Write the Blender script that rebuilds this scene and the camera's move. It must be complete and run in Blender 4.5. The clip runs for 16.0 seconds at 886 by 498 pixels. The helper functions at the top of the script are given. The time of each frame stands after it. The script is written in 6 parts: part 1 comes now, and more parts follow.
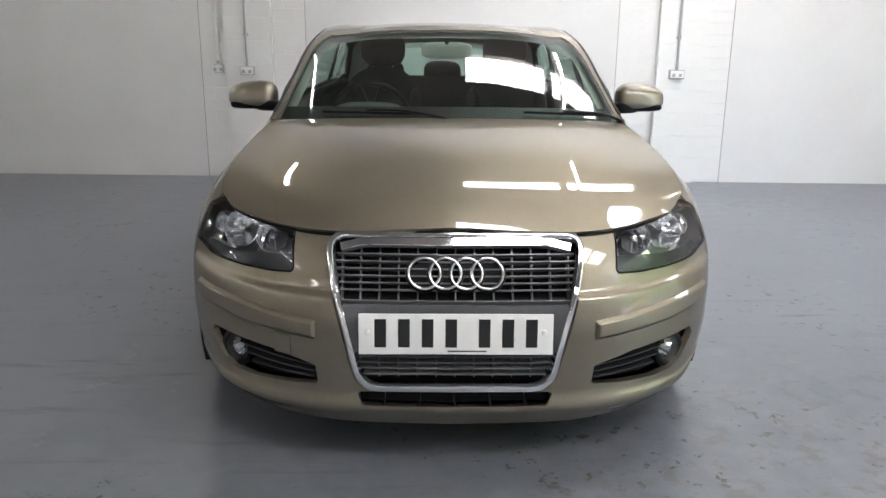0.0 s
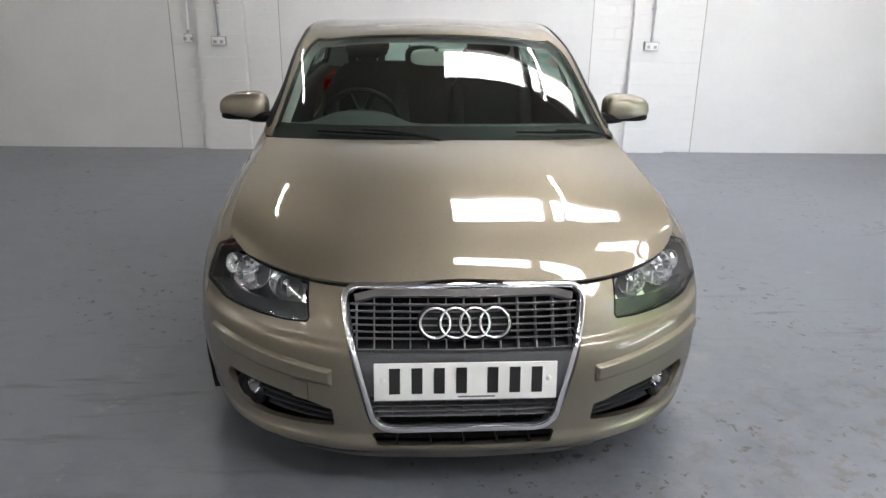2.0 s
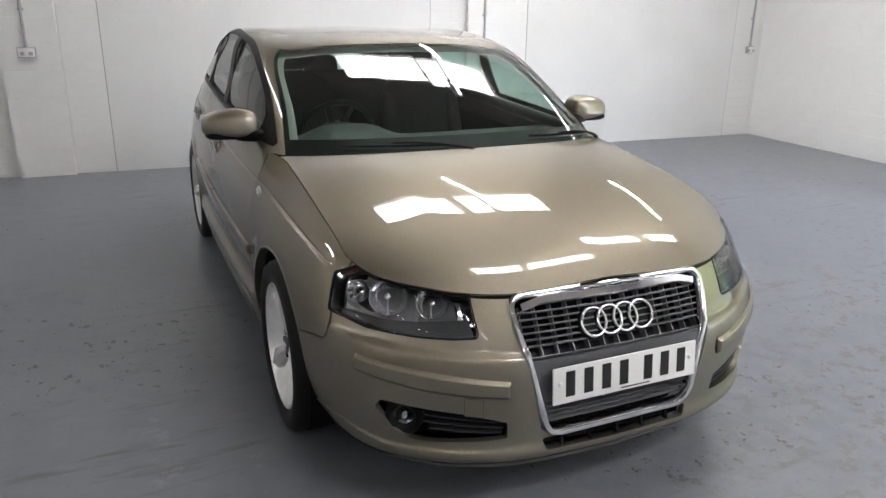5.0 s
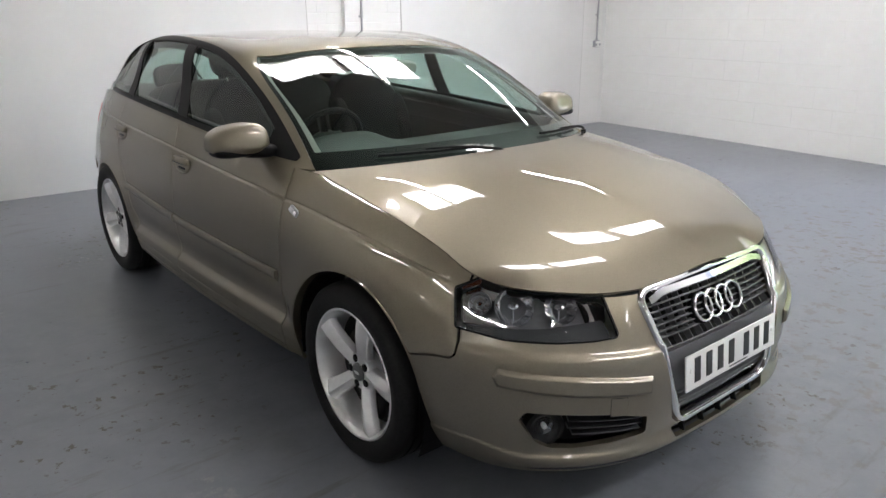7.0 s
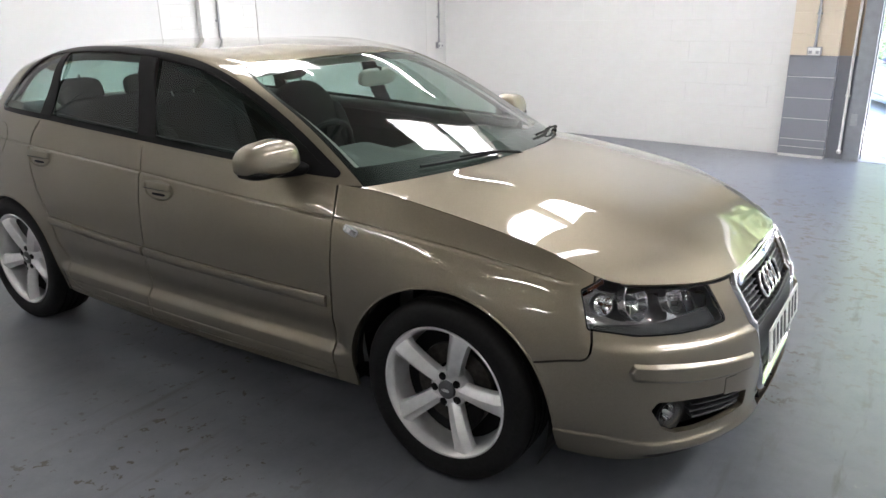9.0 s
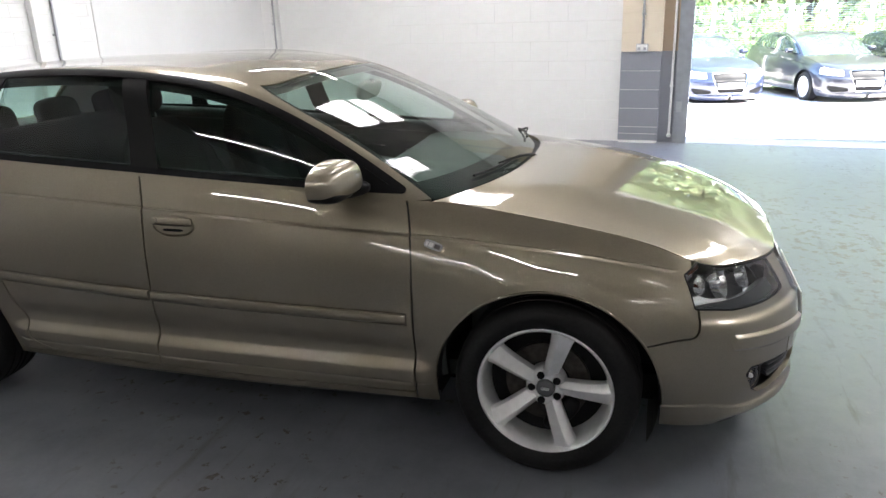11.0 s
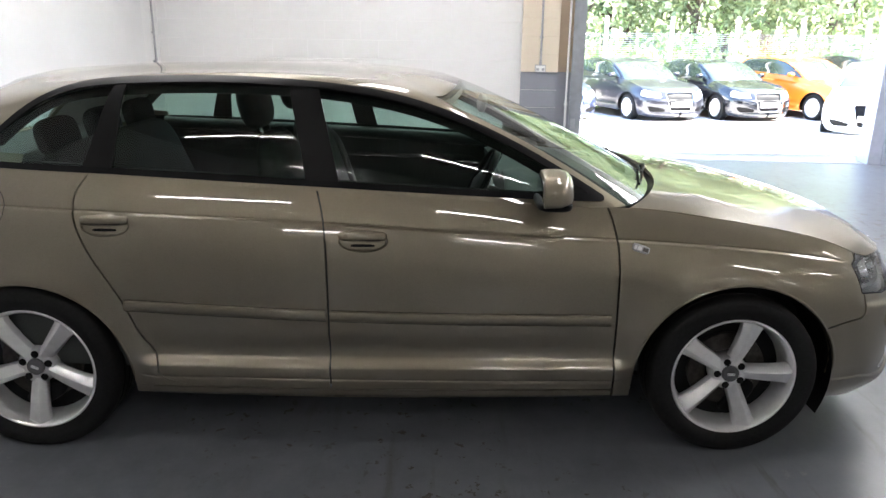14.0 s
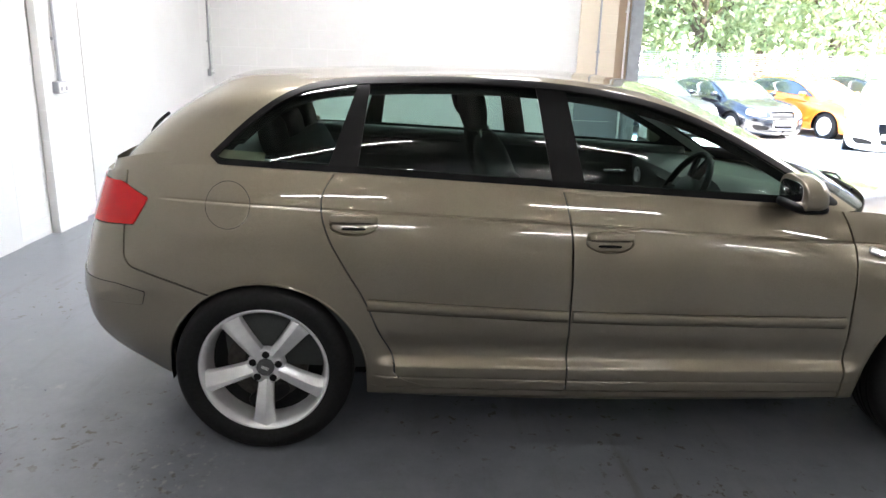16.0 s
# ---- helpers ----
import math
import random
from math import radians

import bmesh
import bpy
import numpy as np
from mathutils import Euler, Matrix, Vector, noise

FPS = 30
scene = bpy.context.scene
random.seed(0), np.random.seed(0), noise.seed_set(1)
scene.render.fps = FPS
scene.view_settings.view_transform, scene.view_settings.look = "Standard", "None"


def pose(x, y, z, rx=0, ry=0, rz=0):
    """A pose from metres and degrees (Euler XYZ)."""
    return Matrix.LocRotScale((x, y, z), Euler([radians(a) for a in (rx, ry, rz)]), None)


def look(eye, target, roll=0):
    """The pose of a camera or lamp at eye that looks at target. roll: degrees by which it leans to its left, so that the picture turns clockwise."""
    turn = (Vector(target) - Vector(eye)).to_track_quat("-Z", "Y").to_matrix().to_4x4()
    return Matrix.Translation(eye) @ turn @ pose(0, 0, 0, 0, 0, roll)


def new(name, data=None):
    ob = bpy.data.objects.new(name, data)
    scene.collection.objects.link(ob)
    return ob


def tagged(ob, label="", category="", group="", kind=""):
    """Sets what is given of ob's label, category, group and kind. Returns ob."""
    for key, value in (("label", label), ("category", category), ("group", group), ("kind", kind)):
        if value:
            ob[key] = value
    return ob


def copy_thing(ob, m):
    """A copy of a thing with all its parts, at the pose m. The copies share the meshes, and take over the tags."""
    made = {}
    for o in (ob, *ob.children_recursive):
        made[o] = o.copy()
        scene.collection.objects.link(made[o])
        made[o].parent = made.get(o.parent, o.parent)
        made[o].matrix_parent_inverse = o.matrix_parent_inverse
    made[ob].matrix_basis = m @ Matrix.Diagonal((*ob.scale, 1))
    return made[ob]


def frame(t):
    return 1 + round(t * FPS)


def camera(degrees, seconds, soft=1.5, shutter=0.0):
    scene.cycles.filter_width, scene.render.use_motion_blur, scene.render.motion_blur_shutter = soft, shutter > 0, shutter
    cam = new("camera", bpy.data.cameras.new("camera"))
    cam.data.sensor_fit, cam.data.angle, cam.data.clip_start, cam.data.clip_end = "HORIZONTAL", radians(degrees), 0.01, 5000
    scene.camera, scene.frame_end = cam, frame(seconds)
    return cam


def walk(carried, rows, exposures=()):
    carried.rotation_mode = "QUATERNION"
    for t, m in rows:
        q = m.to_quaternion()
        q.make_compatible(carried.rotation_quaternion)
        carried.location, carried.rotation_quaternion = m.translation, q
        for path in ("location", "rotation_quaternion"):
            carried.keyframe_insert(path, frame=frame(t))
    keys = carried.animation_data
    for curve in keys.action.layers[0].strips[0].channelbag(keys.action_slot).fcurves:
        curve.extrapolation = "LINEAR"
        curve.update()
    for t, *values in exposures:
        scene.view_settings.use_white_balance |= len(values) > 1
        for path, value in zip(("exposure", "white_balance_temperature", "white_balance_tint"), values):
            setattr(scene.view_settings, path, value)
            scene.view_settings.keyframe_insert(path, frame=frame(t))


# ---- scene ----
cam = camera(62.8, 16.0)
EXPOSURE = 3.87
PATH = [
    (0, (-0.065, -1.833, 1.12), (-0.035, 0.107, 0.633), 0.5),
    (0.5, (-0.065, -1.837, 1.27), (-0.039, 0.086, 0.72), 0.4),
    (1, (-0.063, -1.847, 1.391), (-0.035, 0.057, 0.78), 0.1),
    (1.5, (-0.073, -1.845, 1.439), (-0.039, 0.05, 0.799), 0.3),
    (2, (-0.19, -1.831, 1.438), (-0.066, 0.06, 0.799), 0.8),
    (2.5, (-0.383, -1.827, 1.439), (-0.141, 0.056, 0.811), 0.8),
    (3, (-0.518, -1.783, 1.426), (-0.201, 0.089, 0.797), 1.3),
    (3.5, (-0.712, -1.73, 1.421), (-0.271, 0.124, 0.813), 0.8),
    (4, (-0.904, -1.694, 1.43), (-0.352, 0.13, 0.822), 1.1),
    (4.5, (-1.137, -1.648, 1.441), (-0.448, 0.129, 0.835), 1.0),
    (4.7, (-1.203, -1.616, 1.444), (-0.479, 0.145, 0.83), 0.9),
    (6.8, (-1.978, -1.107, 1.433), (-0.797, 0.39, 0.828), -0.0),
    (7, (-2.013, -1.031, 1.435), (-0.805, 0.439, 0.82), -0.3),
    (7.5, (-2.153, -0.883, 1.449), (-0.863, 0.514, 0.827), -0.9),
    (8, (-2.326, -0.71, 1.454), (-0.928, 0.58, 0.834), -1.1),
    (8.5, (-2.492, -0.525, 1.462), (-0.988, 0.635, 0.836), -0.8),
    (9, (-2.599, -0.321, 1.46), (-1.019, 0.739, 0.843), -0.7),
    (9.2, (-2.637, -0.259, 1.465), (-1.035, 0.768, 0.851), -1.1),
    (11.5, (-3.093, 0.776, 1.509), (-1.234, 1.174, 0.888), -1.4),
    (12, (-3.129, 0.995, 1.504), (-1.244, 1.257, 0.888), -1.0),
    (12.5, (-3.15, 1.232, 1.488), (-1.248, 1.374, 0.886), -0.6),
    (13, (-3.169, 1.435, 1.495), (-1.262, 1.512, 0.898), 0.1),
    (13.5, (-3.267, 1.705, 1.517), (-1.356, 1.721, 0.927), 0.3),
    (14, (-3.296, 1.94, 1.511), (-1.383, 1.935, 0.929), 0.7),
    (14.5, (-3.314, 2.197, 1.507), (-1.399, 2.167, 0.931), 0.4),
    (15, (-3.324, 2.44, 1.503), (-1.409, 2.391, 0.927), 0.6),
    (15.5, (-3.347, 2.666, 1.461), (-1.424, 2.599, 0.914), 1.0),
    (16, (-3.313, 2.885, 1.448), (-1.389, 2.82, 0.908), 1.6),
]
walk(cam, [(t, look(eye, target, roll)) for t, eye, target, roll in PATH], [(0, EXPOSURE - 0.1), (7, EXPOSURE - 0.15), (9, EXPOSURE), (12.5, EXPOSURE), (14.5, EXPOSURE), (15.5, EXPOSURE + 0.12), (16, EXPOSURE + 0.38)])

# ---- light and exposure ----
world = bpy.data.worlds.new("daylight")
scene.world = world
world.use_nodes = True
sky = world.node_tree.nodes.new("ShaderNodeTexSky")
sky.sky_type, sky.sun_disc = "NISHITA", False
sky.sun_elevation, sky.sun_rotation = radians(52), radians(180)
background = world.node_tree.nodes["Background"]
background.inputs["Strength"].default_value = 0.15
world.node_tree.links.new(sky.outputs[0], background.inputs["Color"])
sun = new("sun", bpy.data.lights.new("sun", "SUN"))
sun.data.energy, sun.data.angle, sun.data.color = 5.0, radians(0.6), (1.0, 0.96, 0.9)
sun.matrix_world = look((13.4, -21, 23), (13, -3, 0))
ROOFLIGHT_GLOW, TUBE_GLOW = 1.45, 5.8


# ---- materials ----
def material(name, colour, rough=0.5, metal=0.0, **more):
    """A principled material; more: coat, ior, specular, emission strength, transmission."""
    m = bpy.data.materials.new(name)
    m.use_nodes = True
    p = m.node_tree.nodes["Principled BSDF"]
    p.inputs["Base Color"].default_value = (*colour, 1)
    p.inputs["Roughness"].default_value = rough
    p.inputs["Metallic"].default_value = metal
    for key, name_in in (("coat", "Coat Weight"), ("coat_rough", "Coat Roughness"), ("ior", "IOR"), ("specular", "Specular IOR Level"),
                         ("transmission", "Transmission Weight"), ("glow", "Emission Strength"), ("sheen", "Sheen Weight")):
        if key in more:
            p.inputs[name_in].default_value = more[key]
    if "glow" in more:
        p.inputs["Emission Color"].default_value = (*more.get("glow_colour", colour), 1)
    return m


def grain(m, scale, amount, bump=0.0, detail=6.0, stretch=(1, 1, 1), second=0.0, tint=None, dist=0.002):
    """Varies a material's base colour (and its relief) by noise at one or two sizes, in object metres."""
    nt = m.node_tree
    p = nt.nodes["Principled BSDF"]
    colour = tuple(p.inputs["Base Color"].default_value)
    coord = nt.nodes.new("ShaderNodeTexCoord")
    mapping = nt.nodes.new("ShaderNodeMapping")
    mapping.inputs["Scale"].default_value = stretch
    nt.links.new(coord.outputs["Object"], mapping.inputs["Vector"])
    tex = nt.nodes.new("ShaderNodeTexNoise")
    tex.inputs["Scale"].default_value, tex.inputs["Detail"].default_value = scale, detail
    nt.links.new(mapping.outputs[0], tex.inputs["Vector"])
    ramp = nt.nodes.new("ShaderNodeMapRange")
    ramp.inputs["From Min"].default_value, ramp.inputs["From Max"].default_value = 0.3, 0.7
    nt.links.new(tex.outputs["Fac"], ramp.inputs["Value"])
    mix = nt.nodes.new("ShaderNodeMix")
    mix.data_type = "RGBA"
    mix.inputs["A"].default_value = tuple(c * (1 - amount) for c in colour[:3]) + (1,)
    mix.inputs["B"].default_value = (*(tint or tuple(min(1, c * (1 + amount)) for c in colour[:3])), 1)
    nt.links.new(ramp.outputs[0], mix.inputs["Factor"])
    out = mix.outputs["Result"]
    if second:
        tex2 = nt.nodes.new("ShaderNodeTexNoise")
        tex2.inputs["Scale"].default_value, tex2.inputs["Detail"].default_value = scale * second, 3
        nt.links.new(mapping.outputs[0], tex2.inputs["Vector"])
        mul = nt.nodes.new("ShaderNodeMix")
        mul.data_type, mul.blend_type = "RGBA", "OVERLAY"
        mul.inputs["Factor"].default_value = amount
        nt.links.new(out, mul.inputs["A"])
        nt.links.new(tex2.outputs["Color"], mul.inputs["B"])
        out = mul.outputs["Result"]
    nt.links.new(out, p.inputs["Base Color"])
    if bump:
        b = nt.nodes.new("ShaderNodeBump")
        b.inputs["Strength"].default_value, b.inputs["Distance"].default_value = bump, dist
        nt.links.new(tex.outputs["Fac"], b.inputs["Height"])
        nt.links.new(b.outputs[0], p.inputs["Normal"])
    return m


paint = material("champagne_paint", (0.25, 0.22, 0.164), 0.455, 0.93, coat=1.0, coat_rough=0.008)
paint.node_tree.nodes["Principled BSDF"].inputs["Specular Tint"].default_value = (0.42, 0.42, 0.42, 1)
paint.node_tree.nodes["Principled BSDF"].inputs["Coat IOR"].default_value = 1.68
nt = paint.node_tree
flake = nt.nodes.new("ShaderNodeTexVoronoi")
flake.inputs["Scale"].default_value = 900
coord = nt.nodes.new("ShaderNodeTexCoord")
nt.links.new(coord.outputs["Object"], flake.inputs["Vector"])
flake_mix = nt.nodes.new("ShaderNodeMix")
flake_mix.data_type = "RGBA"
flake_mix.inputs["A"].default_value, flake_mix.inputs["B"].default_value = (0.200, 0.177, 0.131, 1), (0.300, 0.265, 0.197, 1)
nt.links.new(flake.outputs["Color"], flake_mix.inputs["Factor"])
nt.links.new(flake_mix.outputs["Result"], nt.nodes["Principled BSDF"].inputs["Base Color"])

black_plastic = grain(material("black_plastic", (0.0045, 0.0045, 0.005), 0.5, specular=0.14), 300, 0.3, 0.1)
gloss_black = material("gloss_black_trim", (0.004, 0.004, 0.0045), 0.42, specular=0.18)
grey_plastic = grain(material("grey_grille_plastic", (0.085, 0.088, 0.094), 0.38), 200, 0.15)
slat_grey = grain(material("grille_slat_grey", (0.125, 0.128, 0.134), 0.34, 0.2), 200, 0.12)
chrome = material("chrome", (0.82, 0.82, 0.84), 0.06, 1.0)
satin_silver = grain(material("silver_alloy_paint", (0.80, 0.805, 0.815), 0.28, 0.56, coat=0.8, coat_rough=0.08), 40, 0.05)
dark_metal = grain(material("dark_brake_metal", (0.06, 0.055, 0.05), 0.5, 0.8), 60, 0.3)
rubber = grain(material("tyre_rubber", (0.0075, 0.0075, 0.008), 0.62, specular=0.25), 90, 0.35, 0.15)
plate_white = material("plate_white", (0.78, 0.78, 0.76), 0.3)
ink = material("plate_black", (0.01, 0.01, 0.01), 0.4)
red_lens = material("red_lens", (0.60, 0.008, 0.010), 0.14, specular=0.35)
fabric = grain(material("dark_grey_fabric", (0.018, 0.0175, 0.017), 0.95), 60, 0.2, 0.1)
dash_black = grain(material("dashboard_soft_grey", (0.042, 0.047, 0.045), 0.6), 260, 0.25, 0.2)
lining = grain(material("light_grey_lining", (0.46, 0.46, 0.43), 0.9), 200, 0.1)


def glass_material(name, tint, rough=0.0):
    """Thin automotive glass: a tinted clear pane with a glossy face."""
    m = bpy.data.materials.new(name)
    m.use_nodes = True
    t = m.node_tree
    t.nodes.remove(t.nodes["Principled BSDF"])
    clear = t.nodes.new("ShaderNodeBsdfTransparent")
    clear.inputs["Color"].default_value = (*tint, 1)
    gloss = t.nodes.new("ShaderNodeBsdfGlossy")
    gloss.inputs["Roughness"].default_value = rough
    facing = t.nodes.new("ShaderNodeLayerWeight")
    facing.inputs["Blend"].default_value = 0.5
    power = t.nodes.new("ShaderNodeMath")
    power.operation, power.inputs[1].default_value = "POWER", 4.0
    t.links.new(facing.outputs["Facing"], power.inputs[0])
    fres = t.nodes.new("ShaderNodeMapRange")
    fres.inputs["To Min"].default_value, fres.inputs["To Max"].default_value = 0.055, 1.0
    t.links.new(power.outputs[0], fres.inputs["Value"])
    mix = t.nodes.new("ShaderNodeMixShader")
    t.links.new(fres.outputs[0], mix.inputs["Fac"])
    t.links.new(clear.outputs[0], mix.inputs[1])
    t.links.new(gloss.outputs[0], mix.inputs[2])
    t.links.new(mix.outputs[0], t.nodes["Material Output"].inputs["Surface"])
    return m


screen_glass = glass_material("windscreen_glass", (0.76, 0.88, 0.82))
side_glass = glass_material("side_window_glass", (0.56, 0.70, 0.655))
clear_lens = glass_material("clear_lamp_lens", (0.9, 0.92, 0.93))


# ---- mesh helpers ----
def mesh_object(name, verts, faces, mats, smooth=True, normals=None, face_mats=None):
    me = bpy.data.meshes.new(name)
    me.from_pydata([tuple(v) for v in verts], [], [tuple(f) for f in faces])
    for m in mats if isinstance(mats, (list, tuple)) else [mats]:
        me.materials.append(m)
    me.polygons.foreach_set("use_smooth", [smooth] * len(me.polygons))
    if face_mats is not None:
        me.polygons.foreach_set("material_index", face_mats)
    if normals is not None:
        me.normals_split_custom_set_from_vertices([tuple(n) for n in normals])
    me.update()
    return new(name, me)


def part(name, bm, mat, parent, label="", smooth=None, bevel=0.0):
    """Links a bmesh as one mesh object under a thing or a part."""
    if bevel:
        bmesh.ops.bevel(bm, geom=bm.edges[:], offset=bevel, segments=2, affect="EDGES", profile=0.6, clamp_overlap=True)
    me = bpy.data.meshes.new(name)
    bm.normal_update()
    bm.to_mesh(me)
    bm.free()
    me.materials.append(mat)
    me.polygons.foreach_set("use_smooth", [bool(smooth if smooth is not None else bevel)] * len(me.polygons))
    if (smooth if smooth is not None else bevel):
        me.set_sharp_from_angle(angle=radians(38))
    ob = new(name, me)
    ob.parent = parent
    return tagged(ob, label)


def box(sx, sy, sz, m=None, taper=1.0):
    """A box of that size centred on the origin, moved by m; taper: the top's size over the bottom's."""
    bm = bmesh.new()
    bmesh.ops.create_cube(bm, size=1)
    for v in bm.verts:
        k = taper if v.co.z > 0 else 1.0
        v.co = Vector((v.co.x * sx * k, v.co.y * sy * k, v.co.z * sz))
    if m is not None:
        bm.transform(m)
    return bm


def span(x0, x1, y0, y1, z0, z1):
    return box(abs(x1 - x0), abs(y1 - y0), abs(z1 - z0), Matrix.Translation(((x0 + x1) / 2, (y0 + y1) / 2, (z0 + z1) / 2)))


def lathe(profile, segments=64, axis="x", m=None, closed=False):
    """Turns a profile of (along, radius) round an axis."""
    bm = bmesh.new()
    rings = []
    for s in range(segments):
        a = 2 * math.pi * s / segments
        c, d = math.cos(a), math.sin(a)
        rings.append([bm.verts.new({"x": (p, r * c, r * d), "y": (r * c, p, r * d), "z": (r * c, r * d, p)}[axis]) for p, r in profile])
    n = len(profile)
    for s in range(segments):
        a, b = rings[s], rings[(s + 1) % segments]
        for i in range(n if closed else n - 1):
            j = (i + 1) % n
            bm.faces.new((a[i], a[j], b[j], b[i]))
    bmesh.ops.remove_doubles(bm, verts=bm.verts, dist=1e-5)
    bmesh.ops.recalc_face_normals(bm, faces=bm.faces)
    if m is not None:
        bm.transform(m)
    return bm


def tube(points, radius, sides=10, closed=False, flat=1.0):
    """A round bar along a line of points."""
    bm = bmesh.new()
    pts = [Vector(p) for p in points]
    n = len(pts)
    rings = []
    for i, p in enumerate(pts):
        if closed:
            t = pts[(i + 1) % n] - pts[i - 1]
        else:
            t = pts[min(i + 1, n - 1)] - pts[max(i - 1, 0)]
        t.normalize()
        side = t.cross(Vector((0, 0, 1)))
        if side.length < 0.05:
            side = t.cross(Vector((0, 1, 0)))
        side.normalize()
        up = side.cross(t)
        r = radius(i / max(1, n - 1)) if callable(radius) else radius
        rings.append([bm.verts.new(p + side * math.cos(a) * r + up * math.sin(a) * r * flat) for a in (2 * math.pi * k / sides for k in range(sides))])
    for i in range(n if closed else n - 1):
        a, b = rings[i], rings[(i + 1) % n]
        for k in range(sides):
            bm.faces.new((a[k], a[(k + 1) % sides], b[(k + 1) % sides], b[k]))
    if not closed:
        bm.faces.new(rings[0][::-1])
        bm.faces.new(rings[-1])
    bmesh.ops.recalc_face_normals(bm, faces=bm.faces)
    return bm


def merge(*bms):
    """Several bmeshes in one."""
    out = bmesh.new()
    for b in bms:
        me = bpy.data.meshes.new("tmp")
        b.to_mesh(me)
        b.free()
        out.from_mesh(me)
        bpy.data.meshes.remove(me)
    return out


def thing(name, label, category, m=None, group="", kind=""):
    ob = new(name)
    ob.empty_display_size = 0.1
    if m is not None:
        ob.matrix_world = m
    return tagged(ob, label, category, group, kind)


# ---- smooth curves and panels ----
class Curve:
    """A natural cubic curve through keys: Curve((t, value), ...)."""

    def __init__(self, *keys):
        self.t = np.array([k[0] for k in keys], float)
        self.y = np.array([k[1] for k in keys], float)
        if self.y.ndim == 1:
            self.y = self.y[:, None]
            self.flat = True
        else:
            self.flat = False
        n, h = len(self.t), np.diff(self.t)
        a = np.eye(n)
        r = np.zeros_like(self.y)
        for i in range(1, n - 1):
            a[i, i - 1], a[i, i], a[i, i + 1] = h[i - 1], 2 * (h[i - 1] + h[i]), h[i]
            r[i] = 6 * ((self.y[i + 1] - self.y[i]) / h[i] - (self.y[i] - self.y[i - 1]) / h[i - 1])
        self.m = np.linalg.solve(a, r)

    def __call__(self, t):
        t = np.clip(np.asarray(t, float), self.t[0], self.t[-1])
        i = np.clip(np.searchsorted(self.t, t, side="right") - 1, 0, len(self.t) - 2)
        h = (self.t[i + 1] - self.t[i])[..., None]
        b = (t - self.t[i])[..., None]
        a = h - b
        out = (self.m[i] * a ** 3 + self.m[i + 1] * b ** 3) / (6 * h) + (self.y[i] / h - self.m[i] * h / 6) * a + (self.y[i + 1] / h - self.m[i + 1] * h / 6) * b
        return out[..., 0] if self.flat else out


def sd_poly(points, r=0.0):
    """A function of (a, b): the distance to a polygon's outline, minus inside; its corners rounded by r."""
    p = np.array(points, float)

    def f(a, b):
        a, b = np.asarray(a, float), np.asarray(b, float)
        best = np.full(a.shape, 1e9)
        inside = np.zeros(a.shape, bool)
        for (x0, y0), (x1, y1) in zip(p, np.roll(p, -1, 0)):
            dx, dy = x1 - x0, y1 - y0
            k = np.clip(((a - x0) * dx + (b - y0) * dy) / (dx * dx + dy * dy), 0, 1)
            best = np.minimum(best, np.hypot(a - x0 - k * dx, b - y0 - k * dy))
            cross = (y0 > b) != (y1 > b)
            with np.errstate(divide="ignore", invalid="ignore"):
                xi = x0 + (b - y0) * dx / (dy if dy else 1e-12)
            inside ^= cross & (a < xi)
        return np.where(inside, -best, best) - r

    return f


